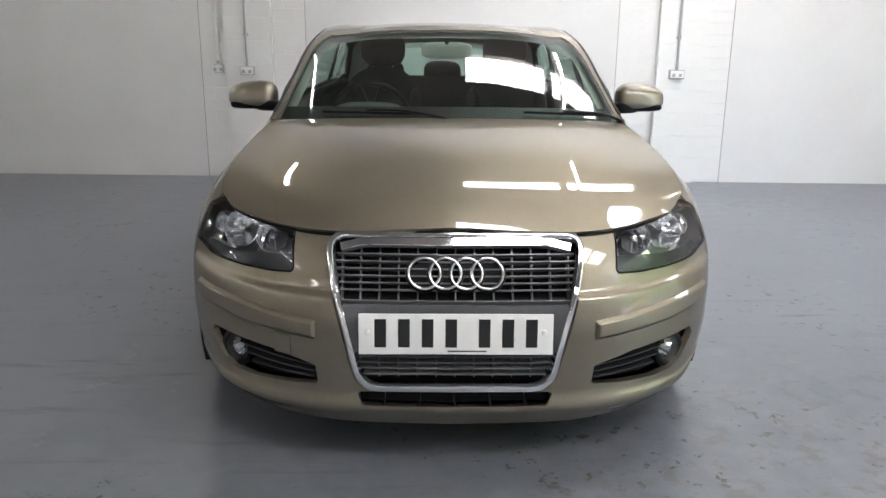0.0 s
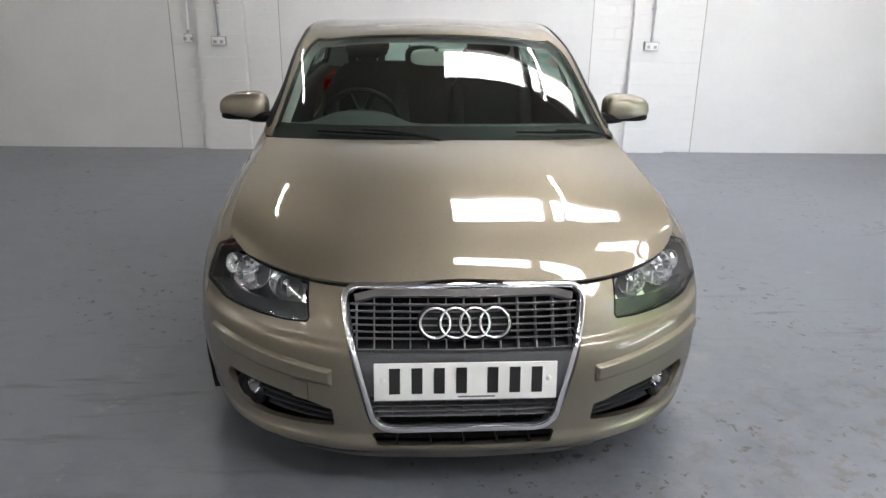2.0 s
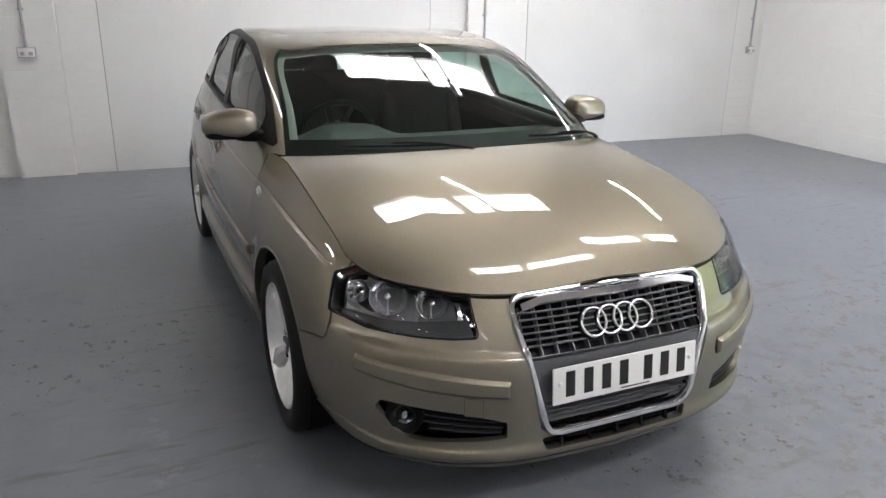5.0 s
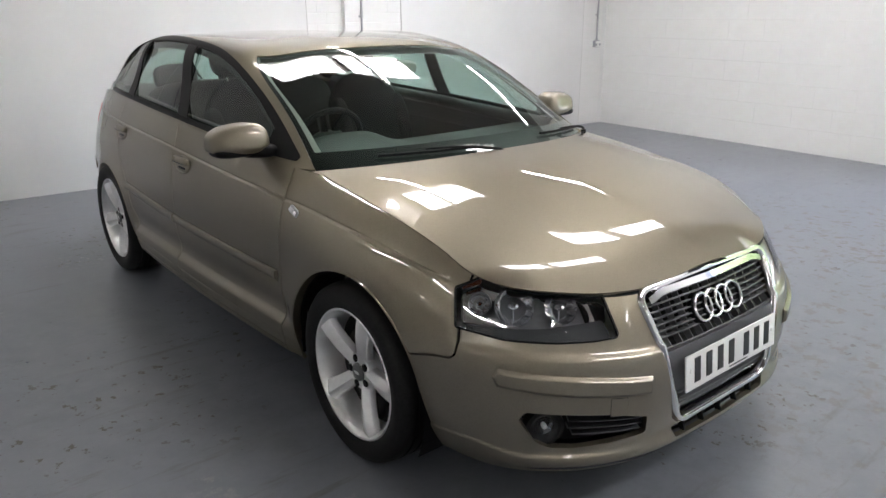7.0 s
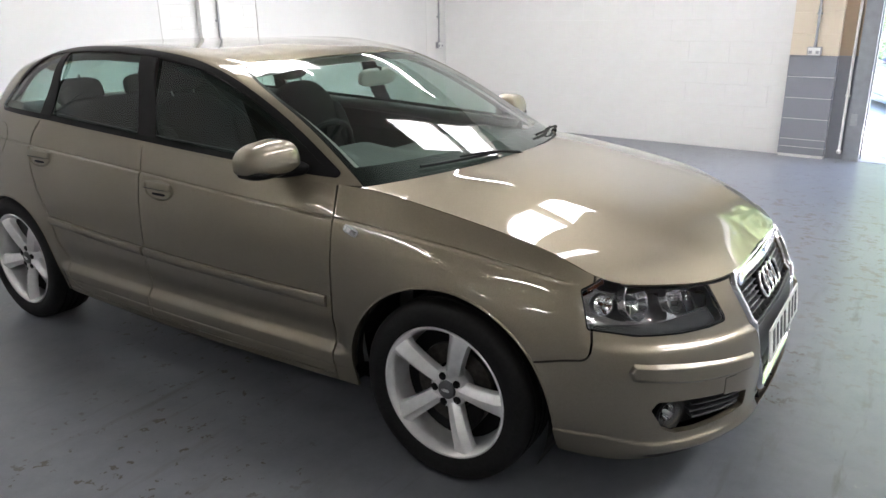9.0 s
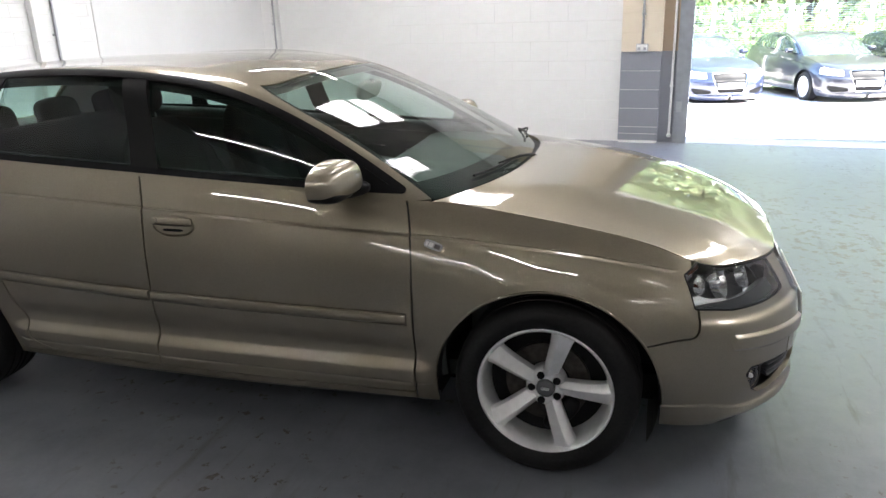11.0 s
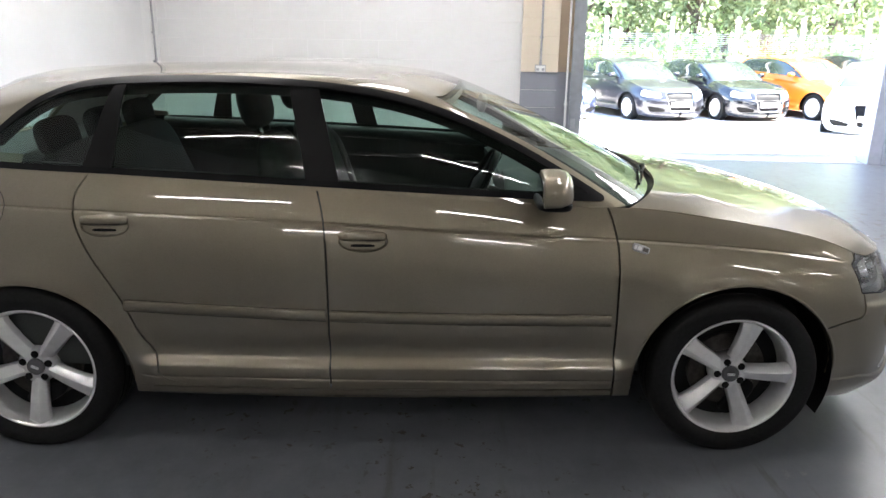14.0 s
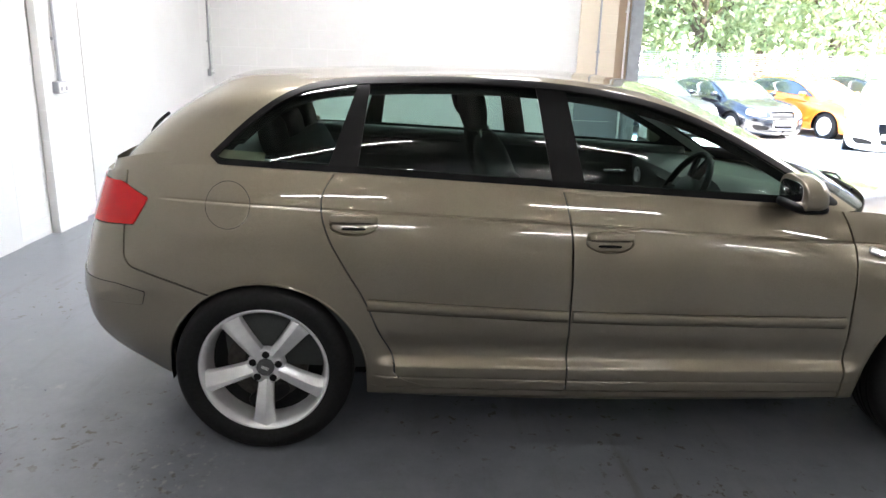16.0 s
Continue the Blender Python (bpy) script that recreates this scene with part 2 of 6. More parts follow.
def panel(name, surf, us, vs, keeps, mat, parent, label="", side=1, depth=0.012, offset=0.0, both=False):
    """A sheet of surf(u, v) over the grid us x vs, trimmed to where every keep(p, u, v) is above 0, with turned-in edges of that depth.
    side -1 mirrors it across the car's middle plane."""
    nu, nv = len(us), len(vs)
    u, v = [g.ravel() for g in np.meshgrid(us, vs, indexing="ij")]
    polys = [(i * nv + j, (i + 1) * nv + j, (i + 1) * nv + j + 1, i * nv + j + 1) for i in range(nu - 1) for j in range(nv - 1)]
    for keep in keeps:
        f = keep(surf(u, v), u, v)
        f = np.where(np.abs(f) < 1e-7, 1e-7, f)
        cuts, ca, cb, fresh, out = {}, [], [], len(u), []
        pos = f > 0
        for poly in polys:
            s = [pos[i] for i in poly]
            if all(s):
                out.append(poly)
                continue
            if not any(s):
                continue
            got = []
            for k, i in enumerate(poly):
                j = poly[(k + 1) % len(poly)]
                if pos[i]:
                    got.append(i)
                if pos[i] != pos[j]:
                    key = (i, j) if i < j else (j, i)
                    if key not in cuts:
                        cuts[key] = fresh
                        fresh += 1
                        ca.append(key[0]), cb.append(key[1])
                    got.append(cuts[key])
            if len(got) > 2:
                out.append(tuple(got))
        polys = out
        if ca:
            ca, cb = np.array(ca), np.array(cb)
            lo, hi = np.zeros(len(ca)), np.ones(len(ca))
            flo = f[ca] > 0
            for _ in range(9):
                mid = (lo + hi) / 2
                mu, mv = u[ca] + (u[cb] - u[ca]) * mid, v[ca] + (v[cb] - v[ca]) * mid
                same = (keep(surf(mu, mv), mu, mv) > 0) == flo
                lo, hi = np.where(same, mid, lo), np.where(same, hi, mid)
            mid = (lo + hi) / 2
            u, v = np.r_[u, u[ca] + (u[cb] - u[ca]) * mid], np.r_[v, v[ca] + (v[cb] - v[ca]) * mid]
    used = sorted({i for p in polys for i in p})
    if not used:
        print("empty panel", name)
        return None
    back = {i: k for k, i in enumerate(used)}
    u, v = u[used], v[used]
    polys = [tuple(back[i] for i in p) for p in polys]
    p = surf(u, v)
    eu, ev = 0.002 * (us[-1] - us[0]) / max(1, nu) * 20, 0.002 * (vs[-1] - vs[0]) / max(1, nv) * 20
    n = np.cross(surf(u + eu, v) - surf(u - eu, v), surf(u, v + ev) - surf(u, v - ev))
    n /= np.maximum(np.linalg.norm(n, axis=1), 1e-9)[:, None]
    # turn the sheet's normals away from the car's heart
    heart = np.array([0, 2.1, 0.62])
    if np.mean(np.sum(n * (p - heart), axis=1)) < 0:
        n = -n
        polys = [q[::-1] for q in polys]
    p = p + n * offset
    if side < 0:
        p, n = p * [-1, 1, 1], n * [-1, 1, 1]
        polys = [q[::-1] for q in polys]
    verts, norms, faces = list(p), list(n), list(polys)
    if depth:
        edges = {}
        for q in polys:
            for a, b in zip(q, q[1:] + q[:1]):
                edges[(a, b)] = True
        rim = [(a, b) for a, b in edges if (b, a) not in edges]
        ids = {}

        def dup(i, k, out_n):
            key = (i, k)
            if key not in ids:
                ids[key] = len(verts)
                verts.append(p[i] - n[i] * depth * k)
                norms.append(out_n)
            return ids[key]

        for a, b in rim:
            e = p[b] - p[a]
            o = np.cross(e, n[a])
            o = o / max(np.linalg.norm(o), 1e-9)
            faces.append((dup(b, 0, o), dup(a, 0, o), dup(a, 1, o), dup(b, 1, o)))
    ob = mesh_object(name, verts, faces, mat, True, norms)
    ob.parent = parent
    return tagged(ob, label)


# ---- the car's forms: plan, sections, greenhouse ----
FRONT_AXLE, REAR_AXLE, HUB = 0.854, 3.432, 0.305
plan_keys = [(0, 0.0), (0.20, 0.002), (0.36, 0.016), (0.48, 0.055), (0.60, 0.120), (0.70, 0.198), (0.775, 0.290), (0.822, 0.400), (0.846, 0.560), (0.858, 0.800),
             (0.866, 1.150), (0.878, 1.800), (0.883, 2.400), (0.876, 3.000), (0.862, 3.440), (0.836, 3.750), (0.795, 3.960), (0.725, 4.090), (0.600, 4.175),
             (0.420, 4.225), (0.200, 4.247), (0, 4.252)]
ring = [(-x, y) for x, y in plan_keys[3:0:-1]] + plan_keys + [(-x, y) for x, y in plan_keys[-2:-5:-1]]
chord = np.r_[0, np.cumsum([math.dist(a, b) for a, b in zip(ring, ring[1:])])]
outline = Curve(*[(c, p) for c, p in zip(chord, ring)])
dense = np.linspace(chord[0], chord[-1], 6000)
dense_p = outline(dense)
arc = np.r_[0, np.cumsum(np.linalg.norm(np.diff(dense_p, axis=0), axis=1))]
arc -= np.interp(chord[3], dense, arc)
LENGTH = np.interp(chord[-4], dense, arc)
dense_t = np.gradient(dense_p, axis=0)
dense_t /= np.linalg.norm(dense_t, axis=1)[:, None]
half_u = arc[(arc >= 0) & (arc <= LENGTH)]
half_y = dense_p[(arc >= 0) & (arc <= LENGTH), 1]


def at_y(y):
    """The place along the outline, from the middle of the nose, where the flank reaches y."""
    return float(np.interp(y, half_y, half_u))


def along(*keys):
    """A value along the outline, evened out along the doors."""
    c = Curve(*[(at_y(y), v) for y, v in keys])
    s = np.linspace(0, LENGTH, 3000)
    raw, y = c(s), np.interp(s, half_u, half_y)
    step = s[1] - s[0]
    k = np.exp(-(np.arange(-360, 361) * step / 0.20) ** 2 / 2)
    even = np.convolve(np.pad(raw, 360, mode="edge"), k / k.sum(), mode="valid")
    w = np.clip((y - 1.15) / 0.45, 0, 1) * np.clip((3.65 - y) / 0.35, 0, 1)
    w = w * w * (3 - 2 * w)
    table = even * w + raw * (1 - w)
    return lambda q: np.interp(np.asarray(q, float), s, table)


top_z = along((0, 0.687), (0.10, 0.684), (0.16, 0.694), (0.34, 0.720), (0.50, 0.775), (0.70, 0.822), (0.90, 0.854), (1.10, 0.882), (1.28, 0.900), (1.36, 0.905), (1.62, 0.925),
              (2.35, 0.962), (3.10, 0.998), (3.55, 1.018), (3.80, 1.010), (4.00, 0.985), (4.252, 0.965))
top_d = along((0, 0.100), (0.12, 0.098), (0.28, 0.100), (0.42, 0.102), (0.60, 0.108), (0.85, 0.118), (1.10, 0.126), (1.24, 0.124), (1.36, 0.098), (1.50, 0.086), (1.80, 0.080), (2.40, 0.080),
              (3.00, 0.084), (3.40, 0.098), (3.70, 0.118), (3.90, 0.120), (4.10, 0.118), (4.252, 0.118))
top_q = along((0, 1.9), (0.15, 1.9), (0.40, 2.4), (0.70, 2.9), (1.10, 3.0), (1.36, 2.8), (1.7, 2.6), (2.4, 2.5), (3.0, 2.5), (3.6, 2.3), (4.0, 1.7), (4.252, 1.5))
mid_z = along((0, 0.44), (0.3, 0.45), (0.7, 0.52), (1.2, 0.55), (2.4, 0.57), (3.2, 0.58), (3.8, 0.55), (4.252, 0.52))
low_z = along((0, 0.135), (0.25, 0.145), (0.45, 0.165), (0.85, 0.19), (1.3, 0.195), (3.0, 0.195), (3.5, 0.20), (3.8, 0.205), (4.0, 0.24), (4.252, 0.26))
low_d = along((0, 0.050), (0.25, 0.080), (0.45, 0.070), (0.85, 0.05), (1.3, 0.030), (3.0, 0.030), (3.5, 0.05), (3.8, 0.09), (4.0, 0.13), (4.252, 0.13))
crease_z = Curve((0.46, 0.714), (0.77, 0.760), (1.00, 0.780), (1.31, 0.800), (1.74, 0.822), (2.32, 0.852), (3.5, 0.893), (3.9, 0.902))


def bell(t, middle, width):
    return np.exp(-((t - middle) / width) ** 2)


def rise(t, a, b):
    k = np.clip((t - a) / (b - a), 0, 1)
    return k * k * (3 - 2 * k)


def flank(u, v):
    """The outer skin from the nose's middle round to the tail's middle (u), from its lower edge up to the bonnet's edge and the belt (v, 0 to 1)."""
    s, w = np.abs(u), np.sign(u) + (u == 0)
    w = np.where(u < 0, -1.0, 1.0)
    x = np.interp(s, arc, dense_p[:, 0])
    y = np.interp(s, arc, dense_p[:, 1])
    tx, ty = np.interp(s, arc, dense_t[:, 0]), np.interp(s, arc, dense_t[:, 1])
    zt, zb, zm = top_z(s), low_z(s), mid_z(s)
    z = zb + (zt - zb) * v
    up, dn = np.maximum(z - zm, 0) / (zt - zm), np.maximum(zm - z, 0) / (zm - zb)
    d = top_d(s) * up ** top_q(s) + low_d(s) * dn ** 3.2
    nose = 1 - rise(y, 0.06, 0.40)
    tail = rise(y, 3.9, 4.15)
    flat = 1 - nose - tail
    # chin below the grille, hollow of the door above the sill, fold at shoulder height, flared arches
    d = d - nose * 0.026 * bell(z, 0.20, 0.035)
    front = 1 - rise(y, 0.30, 0.42)
    d = d + 0.0075 * front * (1 + np.tanh((z - 0.520 - 0.10 * y) / 0.007))
    d = d - 0.0030 * (1 - rise(y, 0.62, 0.70)) * (1 + np.tanh((0.228 + 0.035 * rise(y, 0.18, 0.36) - z) / 0.003)) * rise(y, 0.02, 0.10)
    sill = rise(y, 1.22, 1.30) * (1 - rise(y, 2.98, 3.06))
    d = d + sill * (0.013 * bell(z, 0.385, 0.05) - 0.020 * rise(z, 0.360, 0.318) * rise(z, 0.19, 0.215))
    d = d + (0.0030 * np.tanh((z - crease_z(y)) / 0.0030) + 0.0050 * bell(z, crease_z(y), 0.0034)) * rise(y, 0.42, 0.53) * (1 - rise(y, 3.62, 3.85))
    d = d + sill * 0.0045 * bell(z, 0.272 + 0.004 * (y - 1.3), 0.0035)
    for cy, a, b in ((FRONT_AXLE, 0.375, 0.360), (REAR_AXLE, 0.362, 0.336)):
        k = np.hypot((y - cy) / a, np.maximum(z - HUB + 0.02, 0) / b)
        d = d - flat * 0.013 * bell(k, 1.0, 0.22) * rise(z, 0.2, 0.4)
    return np.stack([w * (x - ty * d), y + tx * d, z], axis=-1)


def flank_top(u):
    return flank(np.asarray(u, float), np.ones_like(np.asarray(u, float)))


SHUT, COWL = at_y(0.30), at_y(1.26)
bonnet_mid = Curve((0, (0, 0.102, 0.690)), (0.12, (0, 0.20, 0.752)), (0.3, (0, 0.36, 0.806)), (0.6, (0, 0.64, 0.870)), (1, (0, 1.035, 0.926)))
GAP = 0.0031


def bonnet(a, b):
    """The bonnet: a from its middle to its side edge, b from the nose to the cowl."""
    w, a = np.where(a < 0, -1.0, 1.0), np.abs(a)
    q = (a ** 2.3)[:, None]
    a1, b1 = a[:, None], b[:, None]
    front = flank_top(a * SHUT)
    f0, f1 = flank_top(np.zeros(1)), flank_top(np.full(1, SHUT))
    e = flank_top(SHUT + (COWL - SHUT) * np.clip(b, -0.05, 1.05))
    e1 = flank_top(np.full(1, COWL))
    c = bonnet_mid(b)
    c0, c1 = bonnet_mid(np.zeros(1)), bonnet_mid(np.ones(1))
    rear = c1 + (e1 - c1) * np.stack([a, a ** 2.6, a ** 2.4], axis=-1)
    p = (1 - q) * c + q * e + np.maximum(1 - b1, 0) ** 1.6 * (front - (1 - q) * f0 - q * f1) + b1 ** 2 * (rear - (1 - q) * c1 - q * e1)
    k = np.maximum(1 - b, 0) ** 6
    p[:, 0] = e[:, 0] * ((1 - k) * a + k * front[:, 0] / f1[0, 0])
    # the fold on either side, from the grille's corners to the pillars
    fold = 0.47 + 0.16 * b
    past = 0.012 * np.log1p(np.exp(np.clip((a - fold) / 0.012, -40, 40)))
    p[:, 2] += 0.032 * ((1 - fold) * a ** 2 - past) * rise(b, 0.0, 0.50) * (1 - rise(b, 0.80, 1.0))
    p[:, 0] *= w
    return p


# greenhouse: g 0 to 1 windscreen (middle to pillar), 1 to 2 flank, 2 to 3 tail; h 0 belt, 1 roof edge, 2 roof ridge
BASE = Curve((0, (0, 1.055, 0.918)), (0.3, (0.25, 1.075, 0.917)), (0.6, (0.50, 1.135, 0.912)), (0.85, (0.68, 1.225, 0.905)), (1.0, (0.752, 1.32, 0.900)), (1.12, (0.782, 1.46, 0.908)),
             (1.3, (0.797, 1.78, 0.930)), (1.6, (0.803, 2.42, 0.963)), (1.8, (0.785, 3.08, 0.995)), (1.95, (0.748, 3.52, 1.014)), (2.1, (0.680, 3.83, 1.000)), (2.4, (0.46, 4.06, 0.968)), (3, (0, 4.132, 0.962)))
EDGE = Curve((0, (0, 1.890, 1.302)), (0.3, (0.20, 1.895, 1.299)), (0.6, (0.395, 1.920, 1.288)), (0.85, (0.535, 1.960, 1.274)), (1.0, (0.585, 2.01, 1.283)), (1.12, (0.602, 2.09, 1.298)),
             (1.3, (0.614, 2.25, 1.320)), (1.6, (0.622, 2.58, 1.340)), (1.8, (0.608, 3.02, 1.328)), (1.95, (0.578, 3.32, 1.298)), (2.1, (0.525, 3.52, 1.276)), (2.4, (0.36, 3.63, 1.290)), (3, (0, 3.665, 1.312)))
SWELL = Curve((0, (0, -0.016, 0.012)), (0.6, (0.012, -0.015, 0.013)), (1.0, (0.022, -0.010, 0.018)), (1.3, (0.026, 0, 0.012)), (1.6, (0.024, 0, 0.0)), (1.9, (0.024, 0.006, 0.004)), (2.1, (0.02, 0.03, 0.02)), (2.4, (0.012, 0.03, 0.02)), (3, (0, 0.03, 0.02)))
ridge_z = Curve((1.8, 1.285), (2.1, 1.336), (2.4, 1.354), (2.75, 1.358), (3.1, 1.350), (3.4, 1.328), (3.7, 1.292))


def cabin(g, h):
    w, g = np.where(g < 0, -1.0, 1.0), np.abs(g)
    b, e, s = BASE(g), EDGE(g), SWELL(g)
    ry = 2.36 + 0.76 * rise(g, 0.9, 2.1)
    r = np.stack([np.zeros_like(g), ry, ridge_z(ry)], axis=-1)
    k = np.array([0.0, 0.5, 1.0, 1.22, 2.0])
    inner = e + (r - e) * 0.22
    inner[:, 2] = e[:, 2] + (r[:, 2] - e[:, 2]) * 0.46
    pts = np.stack([b, (b + e) / 2 + s, e, inner, r])
    hh = np.diff(k)
    m = np.zeros_like(pts)
    a = np.eye(5)
    rhs = np.zeros_like(pts)
    for i in range(1, 4):
        a[i, i - 1], a[i, i], a[i, i + 1] = hh[i - 1], 2 * (hh[i - 1] + hh[i]), hh[i]
        rhs[i] = 6 * ((pts[i + 1] - pts[i]) / hh[i] - (pts[i] - pts[i - 1]) / hh[i - 1])
    # level at the ridge
    a[4, 3], a[4, 4] = hh[3], 2 * hh[3]
    slope = np.zeros_like(e)
    slope[:, 0:2] = ((pts[4] - pts[3]) / hh[3])[:, 0:2]
    rhs[4] = 6 * (slope - (pts[4] - pts[3]) / hh[3])
    m = np.einsum("ij,jkl->ikl", np.linalg.inv(a), rhs)
    i = np.clip(np.searchsorted(k, h, side="right") - 1, 0, 3)
    n = np.arange(len(g))
    hi = hh[i][:, None]
    bb = (h - k[i])[:, None]
    aa = hi - bb
    p = (m[i, n] * aa ** 3 + m[i + 1, n] * bb ** 3) / (6 * hi) + (pts[i, n] / hi - m[i, n] * hi / 6) * aa + (pts[i + 1, n] / hi - m[i + 1, n] * hi / 6) * bb
    p[:, 0] *= w
    return p


# the side glass: an even sheet through the middle of the greenhouse's flank
fit_g, fit_h = [q.ravel() for q in np.meshgrid(np.linspace(1.16, 1.93, 40), np.linspace(0.05, 0.95, 20))]
fit_p = cabin(fit_g, fit_h)


def sheet_terms(y, z):
    y, z = y - 2.4, z - 1.1
    return np.stack([np.ones_like(y), y, z, y * y, y * z, z * z, y ** 3, y * y * z], axis=-1)


sheet_fit = np.linalg.lstsq(sheet_terms(fit_p[:, 1], fit_p[:, 2]), fit_p[:, 0], rcond=None)[0]


def glass_sheet(g, h):
    p = cabin(g, h)
    p[:, 0] = sheet_terms(p[:, 1], p[:, 2]) @ sheet_fit
    return p


# ---- outlines of panels and openings ----
def arch(cy, a, b):
    return lambda p, u, v: np.hypot((p[:, 1] - cy) / a, np.maximum(p[:, 2] - HUB + 0.02, 0) / b + 0 * p[:, 1]) - 1


front_arch, rear_arch = arch(FRONT_AXLE, 0.375, 0.360), arch(REAR_AXLE, 0.362, 0.336)
lamp_shape = sd_poly([(0.558, 0.578), (0.640, 0.702), (0.80, 0.742), (1.02, 0.752), (1.078, 0.722), (1.190, 0.692), (1.186, 0.608), (1.00, 0.586), (0.78, 0.577), (0.64, 0.575)], 0.012)
grille_shape = sd_poly([(-0.326, 0.642), (-0.26, 0.668), (0.26, 0.668), (0.326, 0.642), (0.330, 0.590), (0.258, 0.296), (0.232, 0.274), (-0.232, 0.274), (-0.258, 0.296), (-0.330, 0.590)], 0.020)
fog_shape = sd_poly([(0.388, 0.276), (0.392, 0.318), (0.50, 0.346), (0.700, 0.368), (0.708, 0.352), (0.672, 0.286), (0.640, 0.266), (0.58, 0.262), (0.48, 0.268)], 0.009)
slot_shape = sd_poly([(-0.262, 0.245), (0.262, 0.245), (0.250, 0.218), (-0.250, 0.218)], 0.006)
tail_shape = sd_poly([(3.868, 0.892), (3.915, 0.812), (4.13, 0.800), (4.3, 0.80), (4.3, 0.938), (3.97, 0.936)], 0.012)
upper = [(1.365, 0.932), (1.55, 1.042), (1.75, 1.146), (1.98, 1.238), (2.18, 1.287), (2.40, 1.314), (2.75, 1.328), (3.12, 1.315), (3.31, 1.284), (3.43, 1.222), (3.625, 1.050)]
upper_s = np.r_[0, np.cumsum([math.dist(a, b) for a, b in zip(upper, upper[1:])])]
upper_line = Curve(*zip(upper_s, upper))
glass_shape = sd_poly([(3.60, 1.030), (3.10, 1.016), (2.35, 0.982), (1.62, 0.945)] + [tuple(q) for q in upper_line(np.linspace(0, upper_s[-1], 44))], 0.006)


def axis_x(p):
    return np.abs(p[:, 0])


def lamp(p, u, v):
    return lamp_shape(axis_x(p) + p[:, 1], p[:, 2])


def grille_hole(p, u, v):
    return np.where(p[:, 1] < 0.5, grille_shape(p[:, 0], p[:, 2]), 1)


def fog_hole(p, u, v):
    return np.where(p[:, 1] < 0.5, fog_shape(axis_x(p), p[:, 2]), 1)


def slot_hole(p, u, v):
    return np.where(p[:, 1] < 0.5, slot_shape(p[:, 0], p[:, 2]), 1)


def tail_lamp(p, u, v):
    return np.where(p[:, 1] > 3.6, tail_shape(p[:, 1], p[:, 2]), 1)


front_seam = Curve((0.15, 1.300), (0.35, 1.303), (0.60, 1.306), (0.76, 1.311), (0.86, 1.330), (0.92, 1.352), (1.0, 1.40))
mid_seam = Curve((0.15, 2.338), (0.5, 2.340), (0.75, 2.344), (0.90, 2.362), (0.98, 2.385), (1.02, 2.40))
back_seam = Curve((0.15, 2.60), (0.232, 2.80), (0.262, 2.92), (0.315, 2.968), (0.44, 3.020), (0.547, 3.066), (0.66, 3.130), (0.748, 3.182), (0.85, 3.224), (0.905, 3.231), (0.95, 3.222), (1.005, 3.188), (1.05, 3.17))


def wing_bumper(p):
    """Above 0 on the wing, below on the front bumper: the seam runs from the wheel arch forward and up to the lamp."""
    y, z = p[:, 1], p[:, 2]
    low = z - (0.508 - 0.035 * rise(y, 0.40, 0.62))
    ahead = y - (0.378 + 0.2 * np.maximum(z - 0.56, 0))
    near = np.minimum(low, ahead)
    return np.where(y > FRONT_AXLE, 1.0, np.where((low < 0.03) & (ahead < 0.03), 0.03 - np.hypot(0.03 - low, 0.03 - ahead), near))


def quarter_bumper(p):
    """Above 0 on the rear quarter, below on the rear bumper."""
    y, z = p[:, 1], p[:, 2]
    low = z - (0.565 + 0.28 * np.clip(y - 3.60, 0, 1))
    back = 3.945 - y
    near = np.minimum(low, back)
    round_near = np.where((low < 0.04) & (back < 0.04), 0.04 - np.hypot(0.04 - low, 0.04 - back), near)
    return np.where(y < REAR_AXLE, 1.0, np.where(z > 0.80, back, round_near))


def grid(a, b, step):
    return np.linspace(a, b, max(3, int(round(abs(b - a) / step)) + 1))


def onto(u_guess, z):
    """Points and outward normals of the flank at places u and heights z."""
    u, z = np.asarray(u_guess, float), np.asarray(z, float)
    v = (z - low_z(np.abs(u))) / (top_z(np.abs(u)) - low_z(np.abs(u)))
    p = flank(u, v)
    n = np.cross(flank(u + 0.002, v) - flank(u - 0.002, v), flank(u, v + 0.002) - flank(u, v - 0.002))
    n /= np.linalg.norm(n, axis=1)[:, None]
    n *= np.sign(np.sum(n * (p - [0, 2.1, 0.5]), axis=1))[:, None]
    return p, n


def skin(along_axis, value, z):
    """The flank where x (axis 0, nose) or y (axis 1, side of x above 0) has that value at height z."""
    value, z = np.broadcast_arrays(np.asarray(value, float), np.asarray(z, float))
    if along_axis == 0:
        lo, hi = np.full(value.shape, -at_y(0.5)), np.full(value.shape, at_y(0.5))
    else:
        lo, hi = np.zeros(value.shape), np.full(value.shape, LENGTH)
    for _ in range(40):
        mid = (lo + hi) / 2
        less = onto(mid, z)[0][:, along_axis] < value
        lo, hi = np.where(less, mid, lo), np.where(less, hi, mid)
    return onto((lo + hi) / 2, z)


